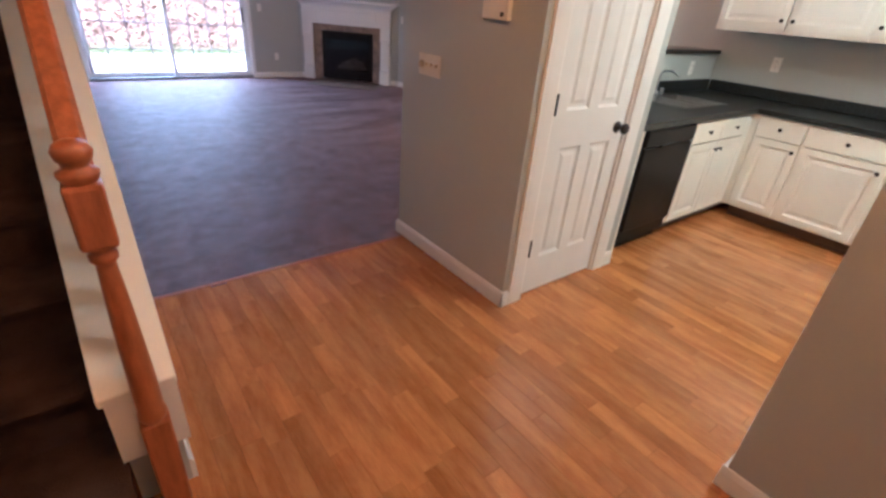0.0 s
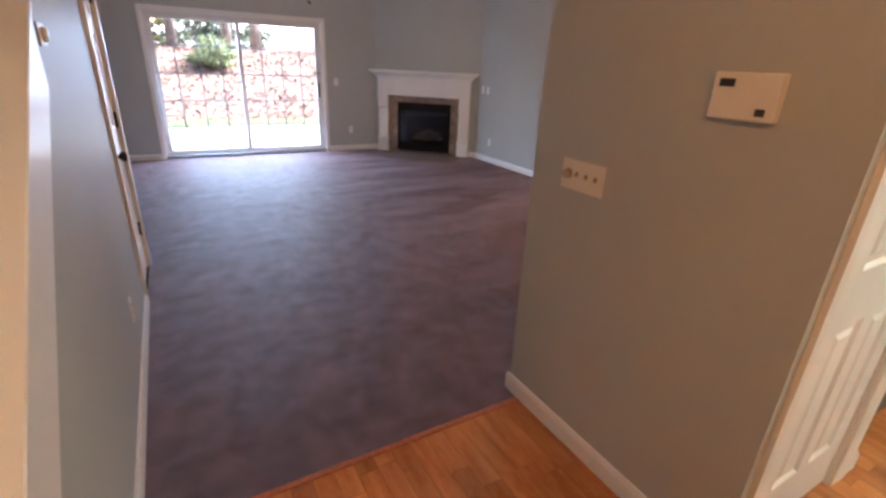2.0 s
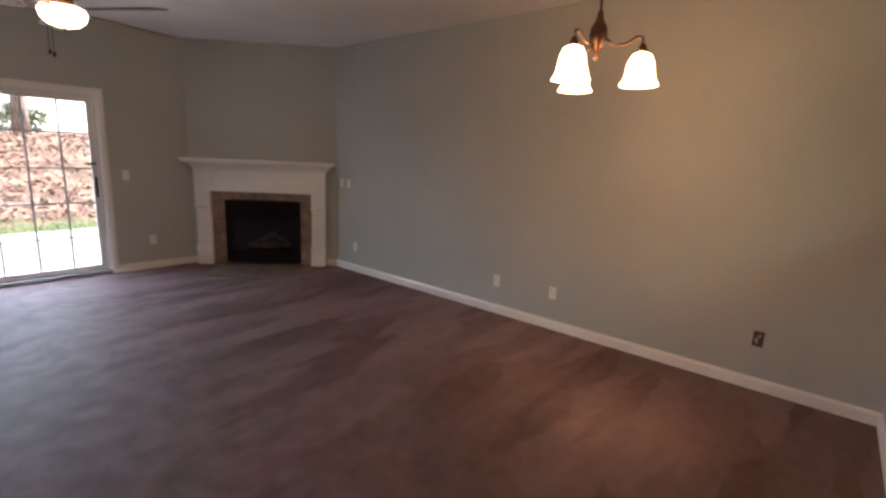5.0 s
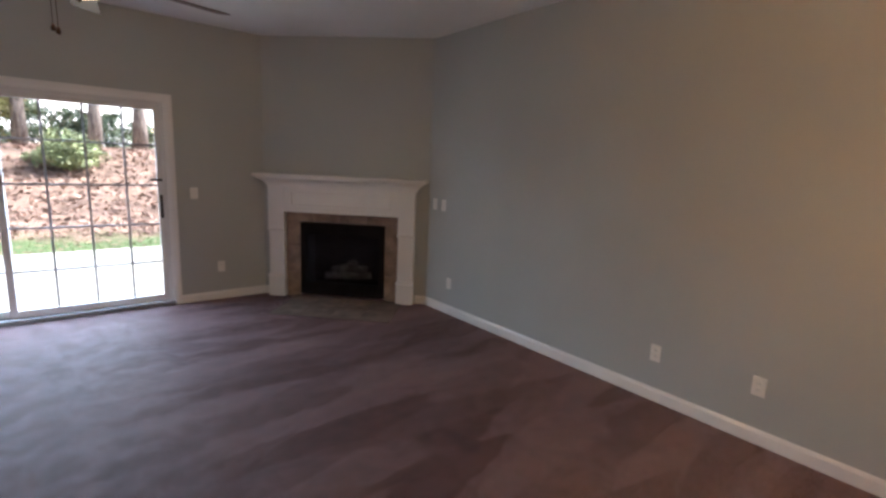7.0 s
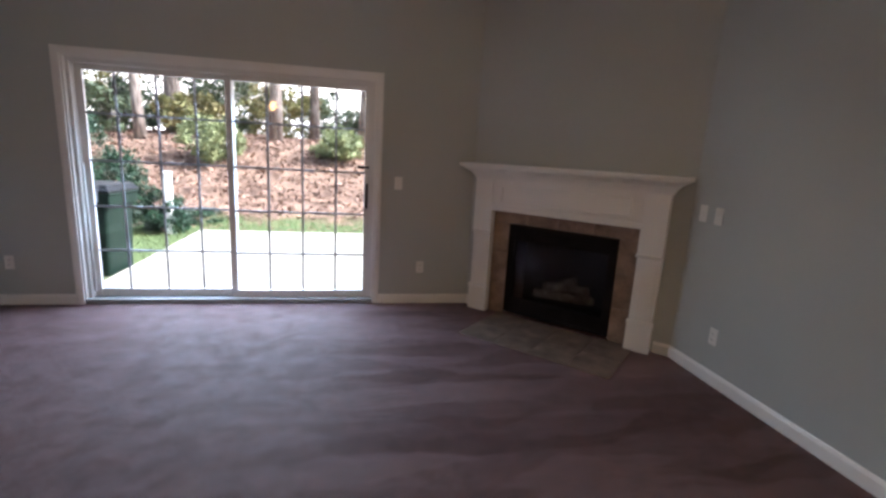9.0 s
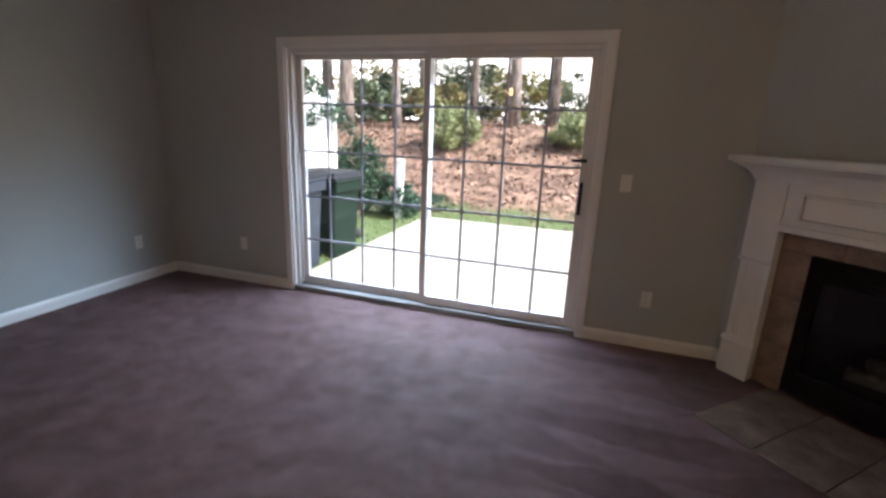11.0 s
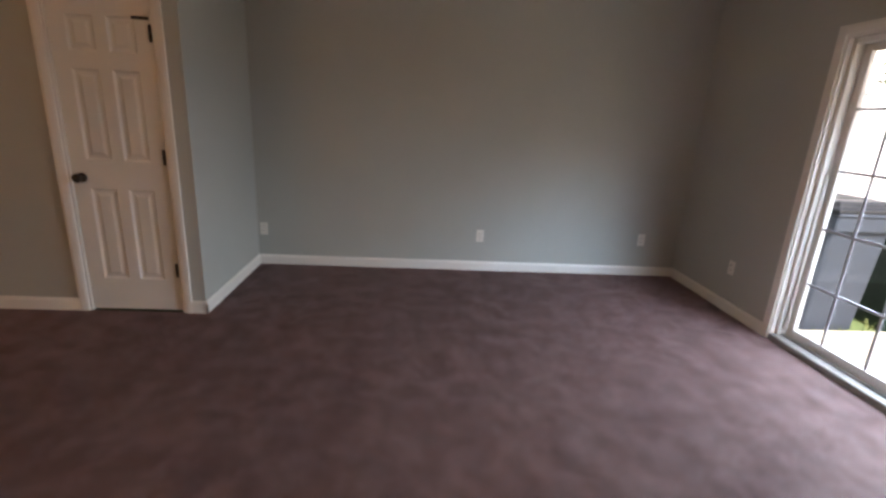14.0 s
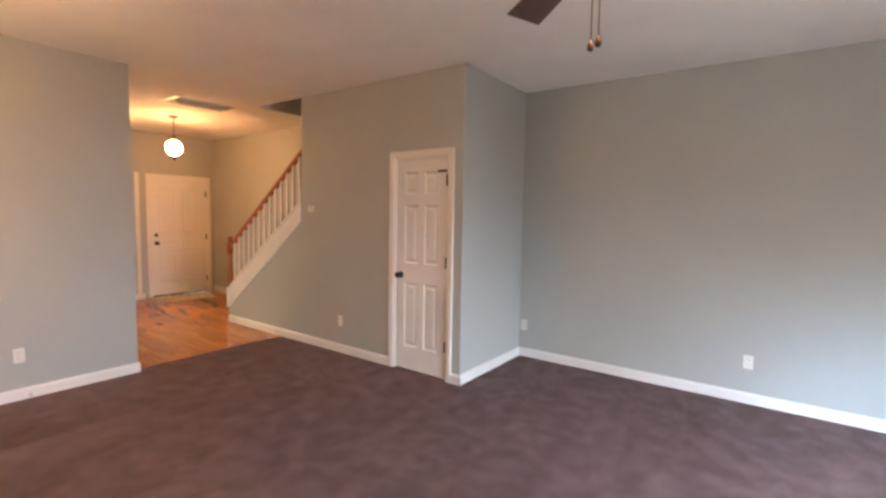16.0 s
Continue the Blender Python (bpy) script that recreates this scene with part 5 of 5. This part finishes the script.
me = bpy.data.meshes.new("leaf_litter")
me.from_pydata(verts, [], faces)
me.materials.append(LITTER)
tagged(new("leaf_litter", me), "rust-brown dead leaves covering the bank", "leaf litter", "", "stuff")
verts, faces = [], []
for _ in range(16000):
    x, y = rnd.uniform(-4.5, 6.5), rnd.uniform(9.4, 15.4)
    if x > -0.2 and y < 13.5 and x < 5.95:
        continue
    hgt, a = rnd.uniform(0.04, 0.10), rnd.uniform(0, 6.28)
    dx, dy = math.cos(a) * 0.006, math.sin(a) * 0.006
    z = ground_z(x, y) - 0.005
    k = len(verts)
    verts += [(x - dx, y - dy, z), (x + dx, y + dy, z), (x + rnd.uniform(-0.03, 0.03), y + rnd.uniform(-0.03, 0.03), z + hgt)]
    faces.append((k, k + 1, k + 2))
me = bpy.data.meshes.new("grass")
me.from_pydata(verts, [], faces)
me.materials.append(GRASS_BLADE)
tagged(new("grass", me), "thin strip of green lawn round the patio", "grass", "", "stuff")


def privacy_fence():
    f = thing("privacy_fence", "white painted board privacy fence with ivy", "fence", pose(-1.30, 0, -0.17))
    for y in (9.40, 10.85, 12.30):
        p = part("post", box(-0.055, y - 0.055, 0, 0.055, y + 0.055, 2.02, 0.004), SIDING, f)
        part("post_cap", prism([(-0.075, 2.02), (0.075, 2.02), (0.0, 2.09)], 0.15, "y", y - 0.075), SIDING, p)
    for z in (0.25, 1.05, 1.85):
        part("rail", box(-0.045, 9.45, z, -0.005, 12.25, z + 0.085), SIDING, f)
    me = mesh_of(box(-0.006, -0.068, 0.06, 0.012, 0.068, 1.97, 0.002), "board", SIDING)
    for k in range(20):
        shared("board", me, f, pose(0.006, 9.53 + k * 0.1405, 0))
    leaf_blob("ivy", f, LEAF_IVY, (0.06, 11.9, 1.75), (0.16, 0.75, 0.45), 900, 0.032, 91, "ivy hanging over the boards")


privacy_fence()
# small white post by the ivy
wp = thing("utility_post", "white plastic utility post in the ivy", "post", pose(-0.60, 13.35, -0.17))
part("post", box(-0.06, -0.06, 0, 0.06, 0.06, 1.02, 0.008), PLASTIC, wp)
part("cap", box(-0.07, -0.07, 1.02, 0.07, 0.07, 1.05, 0.008), PLASTIC, wp)


def wheelie_bin(m, mat, label, h):
    """A two-wheeled refuse cart: tapered tub, rim, domed lid with handle, axle and wheels. Its front looks to +x."""
    b = thing("wheelie_bin", label, "bin", m, "bins beside the patio")
    bm = bmesh.new()
    rings = []
    for z, w, d, off in ((0.02, 0.50, 0.52, 0.0), (0.30, 0.51, 0.54, 0.004), (0.70, 0.53, 0.57, 0.008), (h - 0.12, 0.545, 0.60, 0.012)):
        rings.append([bm.verts.new((off + sx * d / 2, sy * w / 2, z)) for sx, sy in ((-1, -1), (1, -1), (1, 1), (-1, 1))])
    for a, c in zip(rings, rings[1:]):
        for i in range(4):
            bm.faces.new((a[i], a[(i + 1) % 4], c[(i + 1) % 4], c[i]))
    bm.faces.new(rings[0][::-1])
    bm.faces.new(rings[-1])
    bmesh.ops.recalc_face_normals(bm, faces=bm.faces[:])
    bmesh.ops.bevel(bm, geom=[e for e in bm.edges if abs(e.verts[0].co.z - e.verts[1].co.z) > 0.1], offset=0.04, segments=3, affect="EDGES", profile=0.5)
    tub = part("tub", bm, mat, b)
    part("collar", prism([(-0.30, h - 0.32), (-0.30, h - 0.10), (0.345, h - 0.10), (0.345, h - 0.24), (0.10, h - 0.28), (0.0, h - 0.38), (-0.10, h - 0.38)], 0.575, "y", -0.2875, 0.01), mat, tub, "flared collar with a cut-out side")
    part("rim", box(-0.31, -0.295, h - 0.125, 0.36, 0.295, h - 0.09, 0.012), mat, tub)
    part("grab_bar", box(0.24, -0.17, 0.38, 0.275, 0.17, 0.41, 0.006), STEEL, tub, "metal lift bar")
    bm = bmesh.new()
    rings = []
    for z, s in ((h - 0.088, 1.04), (h - 0.055, 1.04), (h - 0.045, 0.95), (h - 0.012, 0.93), (h, 0.86)):
        rings.append([bm.verts.new((0.01 + sx * 0.335 * s, sy * 0.295 * s, z)) for sx, sy in ((-1, -1), (1, -1), (1, 1), (-1, 1))])
    for a, c in zip(rings, rings[1:]):
        for i in range(4):
            bm.faces.new((a[i], a[(i + 1) % 4], c[(i + 1) % 4], c[i]))
    bm.faces.new(rings[0][::-1])
    bm.faces.new(rings[-1])
    bmesh.ops.recalc_face_normals(bm, faces=bm.faces[:])
    bmesh.ops.bevel(bm, geom=bm.edges[:], offset=0.012, segments=2, affect="EDGES", profile=0.5)
    lid = part("lid", bm, BIN_LID, b, "black hinged lid")
    for k in range(3):
        part("lid_rib", box(-0.20 + k * 0.16, -0.2, h - 0.006, -0.15 + k * 0.16, 0.2, h + 0.006, 0.003), RUBBER, lid)
    part("push_handle", tube([(-0.33, -0.2, h - 0.10), (-0.39, -0.2, h - 0.07), (-0.39, 0.2, h - 0.07), (-0.33, 0.2, h - 0.10)], 0.014, 8), mat, b)
    for s in (-1, 1):
        part("wheel", lathe([(0, -0.025), (0.07, -0.025), (0.11, -0.025), (0.125, -0.012), (0.125, 0.012), (0.11, 0.025), (0, 0.025)], 22, pose(-0.22, s * 0.25, 0.125, 90)), RUBBER, b, "black rubber wheel", True)
    return b


wheelie_bin(pose(-0.51, 10.05, -0.17, 0, 0, 4), BIN_GREY, "slate grey two-wheeled refuse bin", 1.13)
wheelie_bin(pose(-0.48, 10.84, -0.17, 0, 0, -5), BIN_GREEN, "dark green two-wheeled refuse bin", 1.06)
cover = thing("drain_cover", "small dark cap lying in the grass", "cap", pose(-0.62, 11.75, -0.17))
part("cap", lathe([(0, 0), (0.10, 0), (0.10, 0.09), (0.08, 0.13), (0, 0.14)], 16), RUBBER, cover, "", True)


# ---- floor boards ----
rnd = random.Random(3)
BW = 0.0825
meshes = {}
near_count = 0
far_v, far_f = [], []
cols = int((X_RIGHT - X_LEFT) / BW)
for c in range(cols + 1):
    x0 = X_LEFT + 0.001 + c * BW
    x1 = min(x0 + BW - 0.0007, X_RIGHT)
    if x1 - x0 < 0.02:
        continue
    y = Y_FRONT - rnd.uniform(0, 0.5)
    y_end = Y_EDGE - 0.03 if x0 < BLK_X1 else BAR_Y0
    while y < y_end:
        L = rnd.choice((0.28, 0.34, 0.40, 0.46, 0.52, 0.62, 0.76))
        a, b_ = max(y, Y_FRONT), min(y + L, y_end)
        y += L + 0.001
        if b_ - a < 0.03:
            continue
        hidden = (x0 < XS0 - 0.02 and a > Y_STEP + 0.3) or (BLK_X0 + 0.1 < x0 < BLK_X1 - 0.1 and a > BLK_Y0 + 0.1) or (x0 > 2.7 and a > F_Y + 0.15) or (x0 > F_X + 0.15)
        if hidden:
            continue
        key = round(b_ - a, 4), round(x1 - x0, 4)
        near = 0.0 < (x0 + x1) / 2 < 3.1 and b_ > 0.25 and near_count < 300
        if near:
            if key not in meshes:
                meshes[key] = mesh_of(box(0, 0, -0.02, key[1], key[0], 0, 0.0007), "board", OAK)
            shared("board", meshes[key], floor_wood, pose(x0, a, rnd.uniform(-0.0006, 0.0)))
            near_count += 1
        else:
            k = len(far_v)
            far_v += [(x, yy, z) for z in (-0.02, -0.0005) for x, yy in ((x0, a), (x1, a), (x1, b_), (x0, b_))]
            far_f += [(k + 4, k + 5, k + 6, k + 7), (k, k + 1, k + 5, k + 4), (k + 1, k + 2, k + 6, k + 5), (k + 2, k + 3, k + 7, k + 6), (k + 3, k, k + 4, k + 7)]


def island_oak():
    m = OAK.copy()
    m.name = "honey_oak_field"
    t = m.node_tree
    geo = t.nodes.new("ShaderNodeNewGeometry")
    rng = [n for n in t.nodes if n.type == "MAP_RANGE"][0]
    t.links.new(geo.outputs["Random Per Island"], rng.inputs[0])
    return m


me = bpy.data.meshes.new("board_field")
me.from_pydata(far_v, [], far_f)
me.materials.append(island_oak())
fld = new("board_field", me)
fld.parent = floor_wood
fld["kind"] = "stuff"
